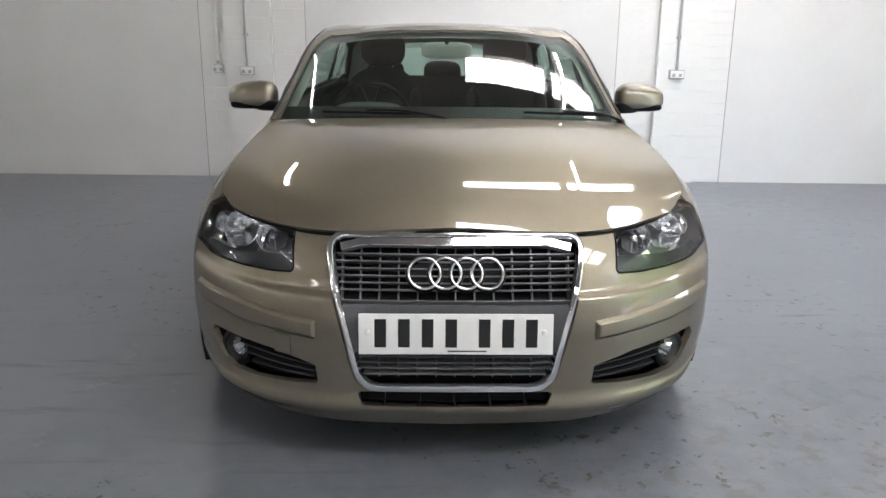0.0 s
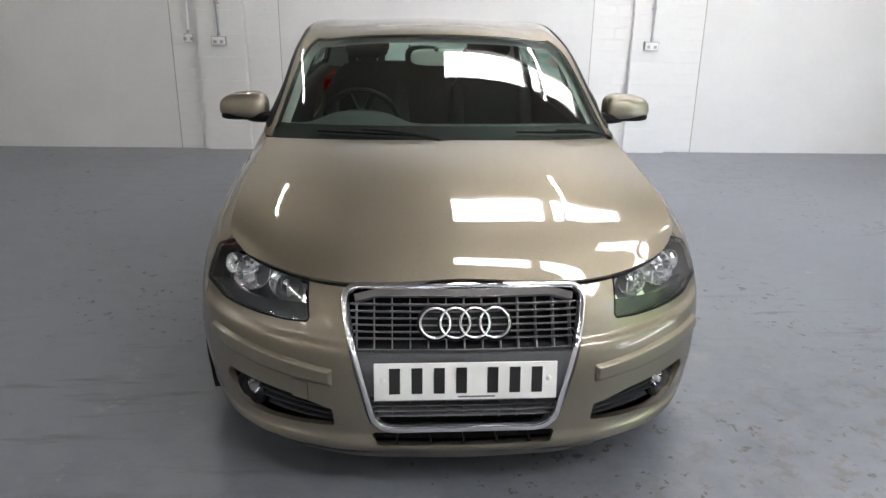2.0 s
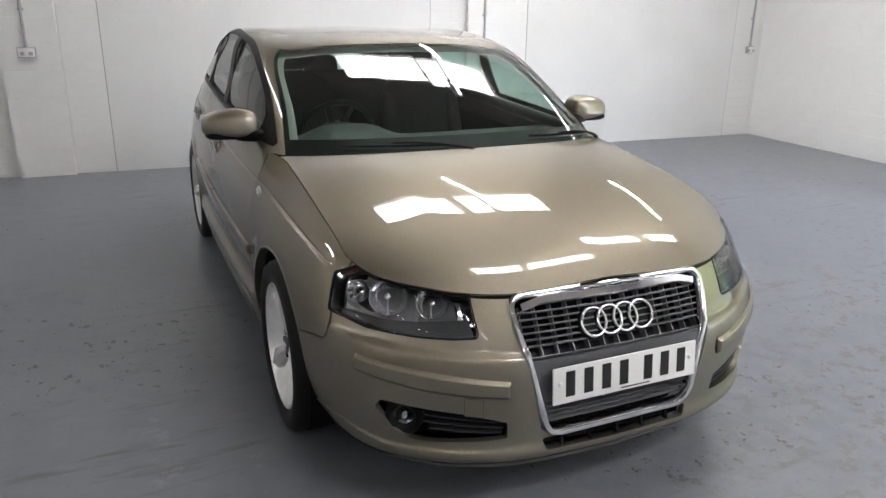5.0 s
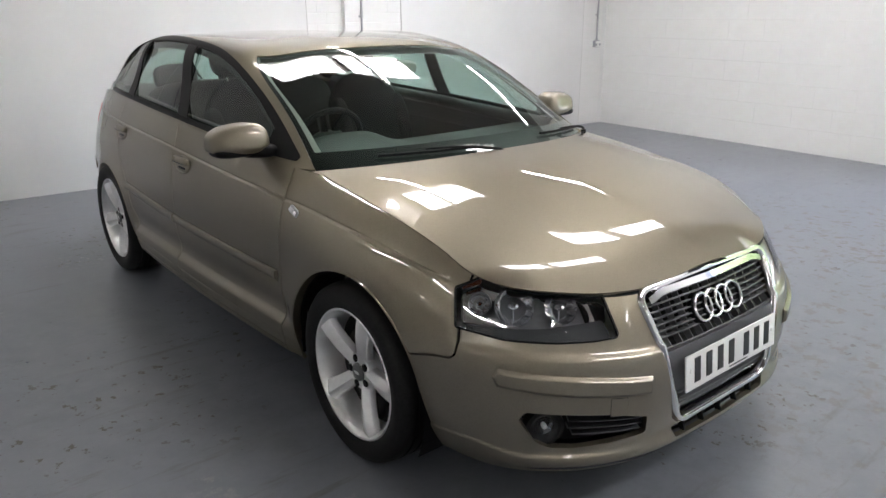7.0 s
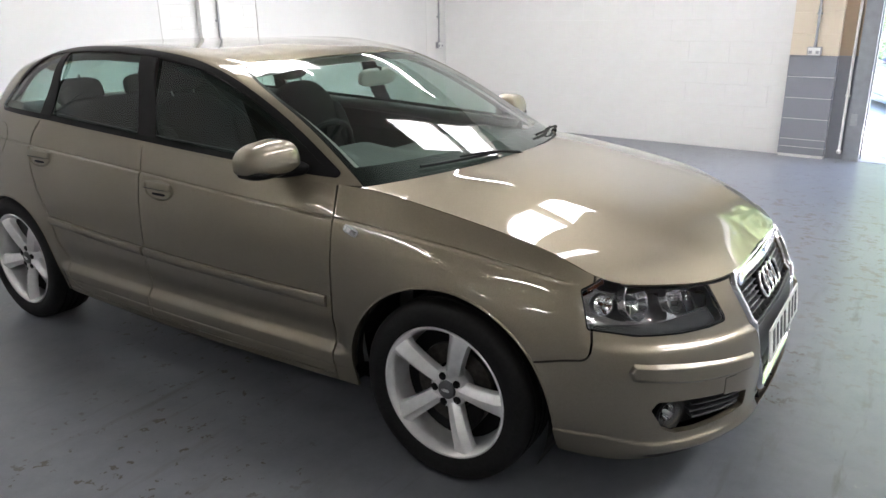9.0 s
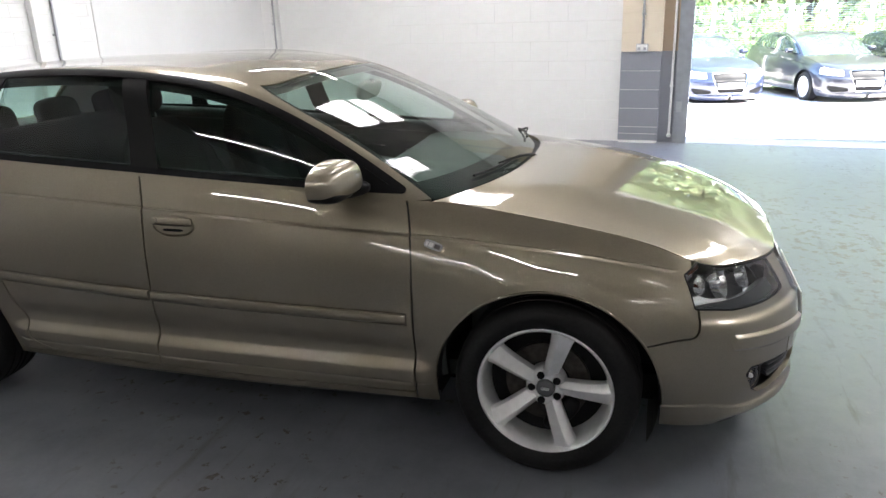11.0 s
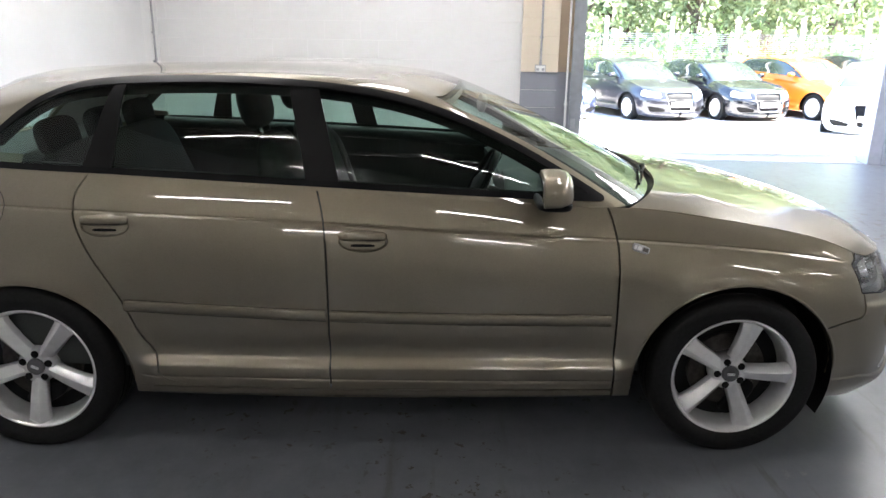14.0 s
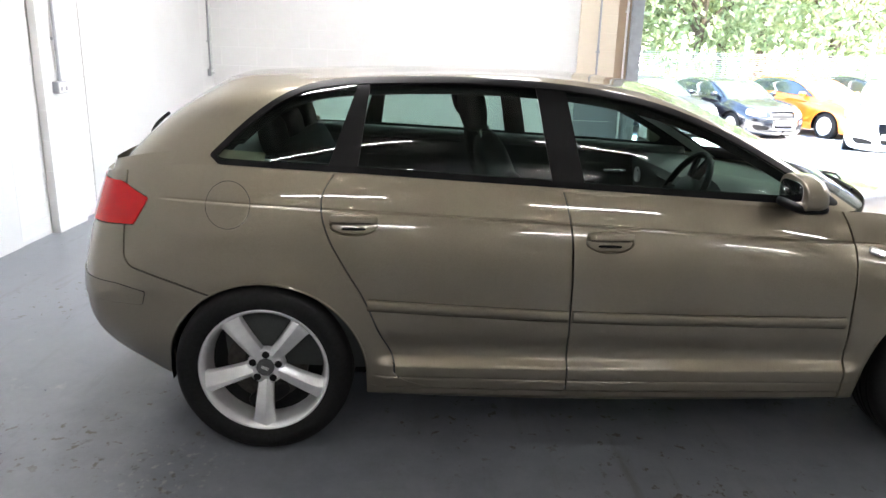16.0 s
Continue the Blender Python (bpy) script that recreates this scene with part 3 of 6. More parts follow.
def sweep(points, normals, profile, closed=False):
    """A strip of constant section along a line on a surface; profile: (across, out) pairs, going round."""
    p, n = np.asarray(points, float), np.asarray(normals, float)
    t = np.roll(p, -1, 0) - np.roll(p, 1, 0)
    if not closed:
        t[0], t[-1] = p[1] - p[0], p[-1] - p[-2]
    t /= np.linalg.norm(t, axis=1)[:, None]
    side = np.cross(n, t)
    side /= np.linalg.norm(side, axis=1)[:, None]
    bm = bmesh.new()
    rings = [[bm.verts.new(p[i] + side[i] * a + n[i] * b) for a, b in profile] for i in range(len(p))]
    k = len(profile)
    for i in range(len(p) if closed else len(p) - 1):
        a, b = rings[i], rings[(i + 1) % len(p)]
        for j in range(k):
            bm.faces.new((a[j], a[(j + 1) % k], b[(j + 1) % k], b[j]))
    if not closed:
        bm.faces.new(rings[0])
        bm.faces.new(rings[-1][::-1])
    bmesh.ops.recalc_face_normals(bm, faces=bm.faces)
    return bm


def rounded(points, r, steps=6):
    """A closed line with its corners rounded."""
    out, n = [], len(points)
    for i in range(n):
        a, b, c = np.array(points[i - 1], float), np.array(points[i], float), np.array(points[(i + 1) % n], float)
        ra = min(r, np.linalg.norm(a - b) * 0.48)
        rc = min(r, np.linalg.norm(c - b) * 0.48)
        p0, p1 = b + (a - b) / np.linalg.norm(a - b) * ra, b + (c - b) / np.linalg.norm(c - b) * rc
        for k in range(steps + 1):
            s = k / steps
            out.append(tuple((1 - s) ** 2 * p0 + 2 * s * (1 - s) * b + s * s * p1))
    return out


def blob(size, m=None, power=(2.5, 2.5), rings=24, segs=32, shape=None):
    """A rounded block (superellipsoid) of that full size; shape(co) bends it."""
    bm = bmesh.new()

    def pw(c, e):
        return math.copysign(abs(c) ** (2 / e), c)

    rows = []
    for i in range(1, rings):
        a = -math.pi / 2 + math.pi * i / rings
        rows.append([bm.verts.new((size[0] / 2 * pw(math.cos(a), power[1]) * pw(math.cos(b), power[0]), size[1] / 2 * pw(math.cos(a), power[1]) * pw(math.sin(b), power[0]), size[2] / 2 * pw(math.sin(a), power[1])))
                     for b in (2 * math.pi * k / segs for k in range(segs))])
    for a, b in zip(rows, rows[1:]):
        for k in range(segs):
            bm.faces.new((a[k], a[(k + 1) % segs], b[(k + 1) % segs], b[k]))
    bm.faces.new(rows[0][::-1])
    bm.faces.new(rows[-1])
    if shape:
        for v in bm.verts:
            v.co = shape(v.co.copy())
    if m is not None:
        bm.transform(m)
    return bm


# ---- the shed: surfaces ----
def floor_material():
    m = material("grey_floor_paint", (0.17, 0.183, 0.2), 0.4)
    t = m.node_tree
    p = t.nodes["Principled BSDF"]
    link = t.links.new

    def noise_node(scale, detail, rough=0.6):
        n = t.nodes.new("ShaderNodeTexNoise")
        n.inputs["Scale"].default_value, n.inputs["Detail"].default_value, n.inputs["Roughness"].default_value = scale, detail, rough
        link(coord.outputs["Object"], n.inputs["Vector"])
        return n

    def ramp(src, lo, hi):
        r = t.nodes.new("ShaderNodeMapRange")
        r.inputs["From Min"].default_value, r.inputs["From Max"].default_value = lo, hi
        link(src, r.inputs["Value"])
        return r.outputs[0]

    def blend(fac, a, b):
        x = t.nodes.new("ShaderNodeMix")
        x.data_type = "RGBA"
        link(fac, x.inputs["Factor"])
        for sock, val in (("A", a), ("B", b)):
            if isinstance(val, tuple):
                x.inputs[sock].default_value = (*val, 1)
            else:
                link(val, x.inputs[sock])
        return x.outputs["Result"]

    coord = t.nodes.new("ShaderNodeTexCoord")
    broad = noise_node(0.55, 5)
    fine = noise_node(9, 8, 0.7)
    spots = noise_node(6.5, 6, 0.75)
    chips = noise_node(21, 6, 0.62)
    zone = noise_node(0.8, 2)
    base = blend(ramp(broad.outputs["Fac"], 0.3, 0.7), (0.104, 0.114, 0.132), (0.158, 0.169, 0.192))
    base = blend(ramp(fine.outputs["Fac"], 0.35, 0.8), base, (0.180, 0.191, 0.211))
    both = t.nodes.new("ShaderNodeMath")
    both.operation = "MULTIPLY"
    link(ramp(spots.outputs["Fac"], 0.60, 0.72), both.inputs[0])
    link(ramp(zone.outputs["Fac"], 0.54, 0.62), both.inputs[1])
    base = blend(both.outputs[0], base, (0.25, 0.25, 0.245))
    both2 = t.nodes.new("ShaderNodeMath")
    both2.operation = "MULTIPLY"
    link(ramp(chips.outputs["Fac"], 0.615, 0.645), both2.inputs[0])
    link(ramp(zone.outputs["Fac"], 0.52, 0.43), both2.inputs[1])
    base = blend(both2.outputs[0], base, (0.060, 0.048, 0.038))
    def worn_at(x, y, near, far):
        """1 round a worn place, 0 beyond it."""
        d = t.nodes.new("ShaderNodeVectorMath")
        d.operation, d.inputs[1].default_value = "DISTANCE", (x, y, FLOOR)
        link(coord.outputs["Object"], d.inputs[0])
        return ramp(d.outputs["Value"], far, near)

    def product(a, b):
        n = t.nodes.new("ShaderNodeMath")
        n.operation = "MULTIPLY"
        link(a, n.inputs[0])
        link(b, n.inputs[1])
        return n.outputs[0]

    flakes, crumbs = noise_node(13, 8, 0.68), noise_node(30, 5, 0.6)
    for (x, y, near, far), lo, hi, tone, src in (((2.3, -0.9, 0.5, 2.6), 0.54, 0.61, (0.105, 0.082, 0.066), flakes), ((3.4, 0.6, 0.3, 1.8), 0.56, 0.62, (0.10, 0.078, 0.066), flakes),
                                                 ((-1.9, -1.3, 0.2, 1.5), 0.60, 0.66, (0.085, 0.066, 0.052), flakes), ((-1.15, 4.05, 0.05, 0.60), 0.62, 0.66, (0.035, 0.032, 0.030), flakes),
                                                 ((-1.05, 3.75, 0.02, 0.30), 0.58, 0.66, (0.27, 0.27, 0.255), crumbs), ((1.2, -1.6, 0.2, 1.4), 0.58, 0.64, (0.24, 0.235, 0.225), crumbs)):
        base = blend(product(ramp(src.outputs["Fac"], lo, hi), worn_at(x, y, near, far)), base, tone)
    drag = t.nodes.new("ShaderNodeMapping")
    drag.inputs["Scale"].default_value, drag.inputs["Rotation"].default_value = (0.7, 5.0, 1.0), (0, 0, 0.5)
    link(coord.outputs["Object"], drag.inputs["Vector"])
    smear = noise_node(2.2, 7, 0.68)
    link(drag.outputs[0], smear.inputs["Vector"])
    both3 = t.nodes.new("ShaderNodeMath")
    both3.operation = "MULTIPLY"
    link(ramp(smear.outputs["Fac"], 0.56, 0.70), both3.inputs[0])
    link(ramp(broad.outputs["Fac"], 0.42, 0.62), both3.inputs[1])
    base = blend(both3.outputs[0], base, (0.085, 0.080, 0.078))
    link(base, p.inputs["Base Color"])
    rough = t.nodes.new("ShaderNodeMapRange")
    rough.inputs["To Min"].default_value, rough.inputs["To Max"].default_value = 0.20, 0.44
    link(fine.outputs["Fac"], rough.inputs["Value"])
    link(rough.outputs[0], p.inputs["Roughness"])
    b = t.nodes.new("ShaderNodeBump")
    b.inputs["Strength"].default_value, b.inputs["Distance"].default_value = 0.25, 0.003
    link(fine.outputs["Fac"], b.inputs["Height"])
    link(b.outputs[0], p.inputs["Normal"])
    return m


def wall_material(name, colour, vary=0.04):
    m = grain(material(name, colour, 0.7), 1.4, vary, 0.25, second=16, dist=0.004)
    return m


wall_paint = wall_material("white_wall_paint", (0.66, 0.66, 0.655))
block_paint = wall_material("white_block_paint", (0.71, 0.71, 0.70), 0.06)
cream_paint = wall_material("cream_block_paint", (0.66, 0.58, 0.46))
dado_paint = wall_material("grey_block_paint", (0.23, 0.24, 0.27))
brown_paint = wall_material("brown_reveal_paint", (0.40, 0.31, 0.22))
roof_lining = wall_material("dull_roof_sheet", (0.24, 0.22, 0.20), 0.2)
far_wall = wall_material("far_wall_paint", (0.48, 0.48, 0.47), 0.08)
seam_paint = wall_material("dirty_seam", (0.34, 0.33, 0.31), 0.1)
steel_grey = grain(material("grey_painted_steel", (0.27, 0.29, 0.31), 0.45, 0.2), 12, 0.1)
conduit_grey = grain(material("grey_conduit", (0.36, 0.37, 0.39), 0.4, 0.3), 30, 0.1)
white_plastic = material("white_plastic", (0.75, 0.75, 0.74), 0.35)
LEFT, NEAR, HIGH = -11.5, -7.5, 4.3
FLOOR = -0.027
BACK_WALL = Matrix.Translation((0, 5.79, 0)) @ Matrix.Rotation(-math.atan(0.04), 4, "Z")   # x runs along the wall, y out of the room
DOOR_A, DOOR_B, LINTEL = 0.20, -3.52, 3.3
CORNER = Vector((6.30, 5.66, 0))
turn_right = Vector((5.905, 0.95, 0)) - CORNER
RIGHT_WALL = Matrix.Translation(CORNER) @ Matrix.Rotation(math.atan2(turn_right.y, turn_right.x), 4, "Z")   # x runs along the wall from the corner, y out of the room's side


def struct(name, bm, mat, label, category, m=None):
    ob = part(name, bm, mat, None)
    if m is not None:
        ob.matrix_world = m
    return tagged(ob, label, category, kind="structure")


struct("floor", span(LEFT, 6.30, NEAR, 6.9, -0.2, FLOOR), floor_material(), "worn grey painted concrete workshop floor", "floor")
wall_back = struct("wall_back", span(LEFT - 0.2, CORNER.x + 0.4, 0.0155, 0.36, FLOOR, HIGH), wall_paint, "smooth white painted wall with blockwork piers", "wall", BACK_WALL)
struct("wall_left", span(LEFT - 0.3, LEFT, NEAR, 6.6, FLOOR, HIGH), far_wall, "plain painted wall", "wall")
struct("wall_near", span(LEFT - 0.3, 6.5, NEAR - 0.3, NEAR, FLOOR, HIGH), far_wall, "plain painted wall", "wall")
RUN = 4.72
wall_right = struct("wall_right", merge(span(0, RUN + 0.40, 0.0035, 0.36, FLOOR, HIGH), span(0, RUN, 0.0, 0.0034, 2.275, HIGH)), block_paint, "white painted blockwork wall beside the door", "wall", RIGHT_WALL)
struct("wall_door_far", span(RUN + 0.82 + 3.55, RUN + 12, 0.0, 0.36, FLOOR, HIGH), wall_paint, "white painted wall past the door", "wall", RIGHT_WALL)
struct("wall_over_door", span(RUN + 0.42, RUN + 4.40, 0.0, 0.36, LINTEL, HIGH), wall_paint, "white painted wall above the door opening", "wall", RIGHT_WALL)

# roof with its daylight strips
# the last row, y -3.75 to -2.60, is unseen fill added to brighten the front
ROWS_Y = ((3.70, 4.50), (1.60, 2.28), (0.38, 0.72), (-3.75, -2.60))
COLS = (((0.35, 1.60), (1.70, 2.90)), ((2.55, 3.80), (3.92, 5.10)), ((0.12, 1.20), (1.30, 2.40)), ((0.10, 1.48), (1.62, 2.92), (3.08, 4.02), (4.14, 5.30)))
roof = bmesh.new()
xs = sorted({LEFT - 0.3, 6.6, *[x for row in COLS for c in row for x in c]})
ys = sorted({NEAR - 0.3, 7.0, *[y for r in ROWS_Y for y in r]})
for x0, x1 in zip(xs, xs[1:]):
    for y0, y1 in zip(ys, ys[1:]):
        if not any(r[0] <= y0 and y1 <= r[1] and any(c[0] <= x0 and x1 <= c[1] for c in row) for r, row in zip(ROWS_Y, COLS)):
            roof = merge(roof, span(x0, x1, y0, y1, HIGH, HIGH + 0.12))
struct("ceiling", roof, roof_lining, "dull brown-grey workshop roof", "ceiling")
rooflight_glow = material("rooflight_sheet", (0.85, 0.88, 0.90), 0.6, glow=ROOFLIGHT_GLOW, glow_colour=(1.0, 0.98, 1.0))
for r, row in zip(ROWS_Y, COLS):
    for c in row:
        ob = struct("rooflight", span(c[0] - 0.01, c[1] + 0.01, r[0] - 0.01, r[1] + 0.01, HIGH + 0.125, HIGH + 0.14), rooflight_glow, "translucent daylight sheet in the roof, foremost row added as unseen fill", "rooflight")
        ob["group"] = "rooflights"

# fluorescent battens hung below the roof
tube_glow = material("lit_tube", (0.9, 0.92, 0.92), 0.4, glow=TUBE_GLOW, glow_colour=(1.0, 0.96, 0.935))
batten = thing("tube_light", "lit white fluorescent batten hanging from the roof", "ceiling light", group="tube lights")
part("body", box(0.075, 1.62, 0.06, pose(0, 0, 0.05)), white_plastic, batten, bevel=0.008)
part("tube", lathe([(-0.78, 0.0), (-0.78, 0.015), (0.78, 0.015), (0.78, 0.0)], 14, "y"), tube_glow, batten, smooth=True)
for y in (-0.6, 0.6):
    part("hanger", tube([(0, y, 0.08), (0, y, 0.80)], 0.004, 6), conduit_grey, batten)
spots = [(-1.85, 3.95), (1.58, 3.80), (4.15, 3.65), (-4.9, 4.15), (-4.9, 0.9), (-4.9, -2.4), (-1.9, -3.9), (-1.9, -6.4), (1.6, -5.8), (-8.2, -5.6), (-4.9, -5.4), (-11.1, 4.0), (-11.1, 0.25), (-11.1, -4.2)]
for k, (x, y) in enumerate(spots):
    if k == 0:
        batten.matrix_world = pose(x, y, HIGH - 0.80)
    else:
        copy_thing(batten, pose(x, y, HIGH - 0.80))


# ---- blockwork ----
def block_mesh(w, h, d, mat, worn=0.0024):
    """A painted block: its face towards -y, long edges chamfered, ends almost closed by paint."""
    c, e = worn, 0.0005
    v = [(0, d, 0), (w, d, 0), (w, d, h), (0, d, h), (0, c, 0), (w, c, 0), (w, c, h), (0, c, h), (e, 0, c), (w - e, 0, c), (w - e, 0, h - c), (e, 0, h - c)]
    f = [(0, 4, 5, 1)[::-1], (1, 5, 6, 2)[::-1], (2, 6, 7, 3)[::-1], (3, 7, 4, 0)[::-1], (4, 8, 9, 5)[::-1], (5, 9, 10, 6)[::-1], (6, 10, 11, 7)[::-1], (7, 11, 8, 4)[::-1], (8, 11, 10, 9)[::-1]]
    me = bpy.data.meshes.new("block")
    me.from_pydata(v, [], f)
    me.materials.append(mat)
    me.update()
    return me


dice = random.Random(5)


def courses(parent, m, x0, x1, z0, z1, length, height, mat, depth=0.055, joint=0.0022, bond=True, name="block"):
    """Lays blocks on the plane y = 0 of m between x0 and x1, z0 and z1."""
    meshes = {}
    rows = int(round((z1 - z0) / height))
    for r in range(rows):
        x = x0 - (length / 2 if bond and r % 2 else 0)
        while x < x1 - 1e-4:
            a, b = max(x, x0), min(x + length, x1)
            if b - a > 0.03:
                key = round(b - a, 3)
                if key not in meshes:
                    meshes[key] = block_mesh(key - joint * 0.2, height - joint, depth, mat)
                ob = new(name, meshes[key])
                ob.parent = parent
                ob.matrix_parent_inverse = parent.matrix_world.inverted()
                ob.matrix_world = m @ Matrix.Translation((a + joint * 0.1, dice.uniform(-0.0004, 0.0004), z0 + r * height + joint / 2))
            x += length


def wall_pier(x0, x1, name="wall_pier"):
    ob = struct(name, span(x0 + 0.01, x1 - 0.01, -0.0485, 0.07, FLOOR, HIGH), block_paint, "white painted block pier on the wall", "pier", BACK_WALL)
    return ob


# ---- conduits and sockets ----
def socket(m, wide=0.146, deep=0.045):
    s = thing("wall_socket", "grey metal-clad double wall socket below its conduit", "socket", m, group="wall sockets")
    part("box", box(wide, deep, 0.088, pose(0, -deep / 2, 0)), conduit_grey, s, bevel=0.006)
    part("face_plate", box(wide - 0.016, 0.008, 0.074, pose(0, -deep - 0.003, 0)), white_plastic, s, bevel=0.003)
    for x in (-0.033, 0.033):
        part("outlet", box(0.032, 0.004, 0.030, pose(x, -deep - 0.008, -0.008)), conduit_grey, s, bevel=0.001)
        part("switch", box(0.012, 0.006, 0.016, pose(x * 0.45, -deep - 0.009, 0.022)), white_plastic, s, bevel=0.001)
    part("gland", lathe([(0.0, 0.016), (0.03, 0.016), (0.036, 0.012)], 14, "z", pose(0, -0.022, 0.044)), conduit_grey, s, smooth=True)
    return s


def conduit(m, z0, z1, mat=conduit_grey, r=0.0125, clips=(1.42, 2.2)):
    c = thing("conduit", "thin grey cable conduit running up the wall", "conduit", m, group="conduits")
    part("pipe", tube([(0, -0.022, z0), (0, -0.022, z1)], r, 10), mat, c, smooth=True)
    for z in clips:
        if z0 < z < z1:
            part("saddle", box(0.05, 0.012, 0.022, pose(0, -0.006, z)), mat, c, bevel=0.003)
            part("collar", lathe([(-0.02, r + 0.003), (0.02, r + 0.003)], 12, "z", pose(0, -0.022, z + 0.03)), mat, c, smooth=True)
    return c


PIERS = ((-2.16, -1.69, -1.95), (2.19, 2.64, 2.38))
pier_obs = [wall_pier(a, b) for a, b, _ in PIERS]
for (a, b, sx) in PIERS:
    socket(BACK_WALL @ pose(sx, -0.052, 1.065))
    conduit(BACK_WALL @ pose(sx, -0.052, 0), 1.10, HIGH)
socket(BACK_WALL @ pose(-2.266, 0.012, 1.085), 0.09, 0.03)
conduit(BACK_WALL @ pose(-2.266, 0.012, 0), 1.12, HIGH, white_plastic, 0.011, (1.6,))
socket(BACK_WALL @ pose(6.10, 0.012, 1.045), 0.10)
conduit(BACK_WALL @ pose(6.10, 0.012, 0), 1.08, HIGH)
SEAMS = (-2.445, -1.36, 1.79, 2.93, 5.84)
struct("seam_strip", merge(*[span(x - 0.004, x + 0.004, 0.0115, 0.0155, FLOOR, HIGH) for x in SEAMS]), seam_paint, "thin dark seams between wall boards", "seam", BACK_WALL)
struct("wall_board", merge(span(LEFT - 0.1, SEAMS[0] - 0.004, 0.008, 0.0155, FLOOR, HIGH), span(SEAMS[1] + 0.004, SEAMS[2] - 0.004, 0.008, 0.0155, FLOOR, HIGH),
                           span(SEAMS[3] + 0.004, SEAMS[4] - 0.004, 0.008, 0.0155, FLOOR, HIGH)), wall_paint, "smooth white wall boarding", "wall board", BACK_WALL)

# door pier, reveal, post and guide at the opening's near side; post at its far side
P0 = RUN - 0.03
pier = struct("door_pier", merge(span(P0 + 0.01, P0 + 0.44, -0.0815, 0.05, 1.012, HIGH)), cream_paint, "block pier, cream above and grey below", "pier", RIGHT_WALL)
dado = struct("pier_foot", span(P0 + 0.01, P0 + 0.44, -0.0815, 0.05, FLOOR, 1.008), block_paint, "grey painted lower part of the door pier", "pier", RIGHT_WALL)
struct("reveal_upper", span(P0 + 0.44, P0 + 0.62, 0.03, 0.30, 1.012, LINTEL), brown_paint, "brown painted door reveal", "reveal", RIGHT_WALL)
struct("reveal_lower", span(P0 + 0.44, P0 + 0.62, 0.03, 0.30, FLOOR, 1.010), dado_paint, "grey painted door reveal", "reveal", RIGHT_WALL)
guide = thing("door_guide", "grey steel roller shutter guide post", "door post", RIGHT_WALL)
part("channel", merge(span(P0 + 0.62, P0 + 0.72, -0.02, 0.16, FLOOR, LINTEL), span(P0 + 0.72, P0 + 0.765, -0.02, 0.02, FLOOR, LINTEL), span(P0 + 0.72, P0 + 0.765, 0.12, 0.16, FLOOR, LINTEL)), steel_grey, guide)
part("dark_slot", span(P0 + 0.715, P0 + 0.735, 0.02, 0.12, FLOOR, LINTEL), black_plastic, guide)
part("lock_plate", span(P0 + 0.64, P0 + 0.70, -0.032, -0.02, 0.33, 0.45), conduit_grey, guide)
guide2 = thing("door_guide", "pale blue-grey steel door post", "door post", RIGHT_WALL)
part("channel", merge(span(P0 + 4.27, P0 + 4.42, -0.03, 0.25, FLOOR, LINTEL), span(P0 + 4.42, P0 + 4.60, -0.06, 0.02, FLOOR, LINTEL)), grain(material("pale_blue_steel", (0.42, 0.46, 0.56), 0.45), 10, 0.08), guide2)
m = RIGHT_WALL @ Matrix.Translation((P0 + 0.235, -0.085, 0))
socket(m @ pose(0, 0, 1.055), 0.13)
conduit(m, 1.09, HIGH)
m = RIGHT_WALL @ Matrix.Translation((P0 + 0.575, 0.03, 0))
c = conduit(m, 0.06, LINTEL, white_plastic, 0.014, (0.62, 1.9))
part("end_bulb", blob((0.05, 0.05, 0.05), pose(0, -0.022, 0.055), rings=8, segs=12), white_plastic, c, smooth=True)

# ---- outdoors: yard, cars, fence, trees ----
yard = bmesh.new()
YARD = [(6.0, -0.045), (9.0, -0.16), (13.0, -0.42), (20.0, -0.55), (60.0, -0.7), (600.0, -1.0)]
rows = [[yard.verts.new((x, y, z)) for x, z in YARD] for y in (-400, -40, -12, -4, 4, 12, 40, 400)]
for a, b in zip(rows, rows[1:]):
    for i in range(len(YARD) - 1):
        yard.faces.new((a[i], a[i + 1], b[i + 1], b[i]))
bmesh.ops.recalc_face_normals(yard, faces=yard.faces)
struct("ground", yard, grain(material("pale_concrete_yard", (0.60, 0.575, 0.555), 0.85), 0.5, 0.12, 0.2, second=12), "sunlit pale concrete yard", "ground")
struct("threshold", span(RUN + 0.60, RUN + 4.3, -0.02, 0.36, -0.1, FLOOR + 0.004), grain(material("threshold_concrete", (0.30, 0.30, 0.31), 0.7), 3, 0.15), "concrete door threshold", "threshold", RIGHT_WALL)


def yard_z(x):
    return float(np.interp(x, [p[0] for p in YARD], [p[1] for p in YARD]))


fence_green = grain(material("galvanised_wire", (0.45, 0.48, 0.47), 0.5, 0.5), 20, 0.1)
post_white = material("pale_fence_post", (0.72, 0.73, 0.72), 0.5)
FENCE_X = 16.6
fence = thing("mesh_fence", "pale weldmesh fence with tall square posts along the yard", "fence")
z0 = yard_z(FENCE_X)
for k in range(-9, 10):
    part("post", box(0.085, 0.085, 2.36, pose(FENCE_X, -2.33 + 1.72 * k, z0 + 1.18)), post_white, fence, bevel=0.006)
wires = [span(FENCE_X + 0.05, FENCE_X + 0.056, -18, 13, z0 + 0.05 + 0.052 * k, z0 + 0.059 + 0.052 * k) for k in range(37)]
wires += [span(FENCE_X + 0.057, FENCE_X + 0.062, -18 + 0.2 * k, -17.994 + 0.2 * k, z0 + 0.03, z0 + 1.96) for k in range(156)]
tagged(part("wire_mesh", merge(*wires), fence_green, fence, "fine welded wire"), kind="stuff")


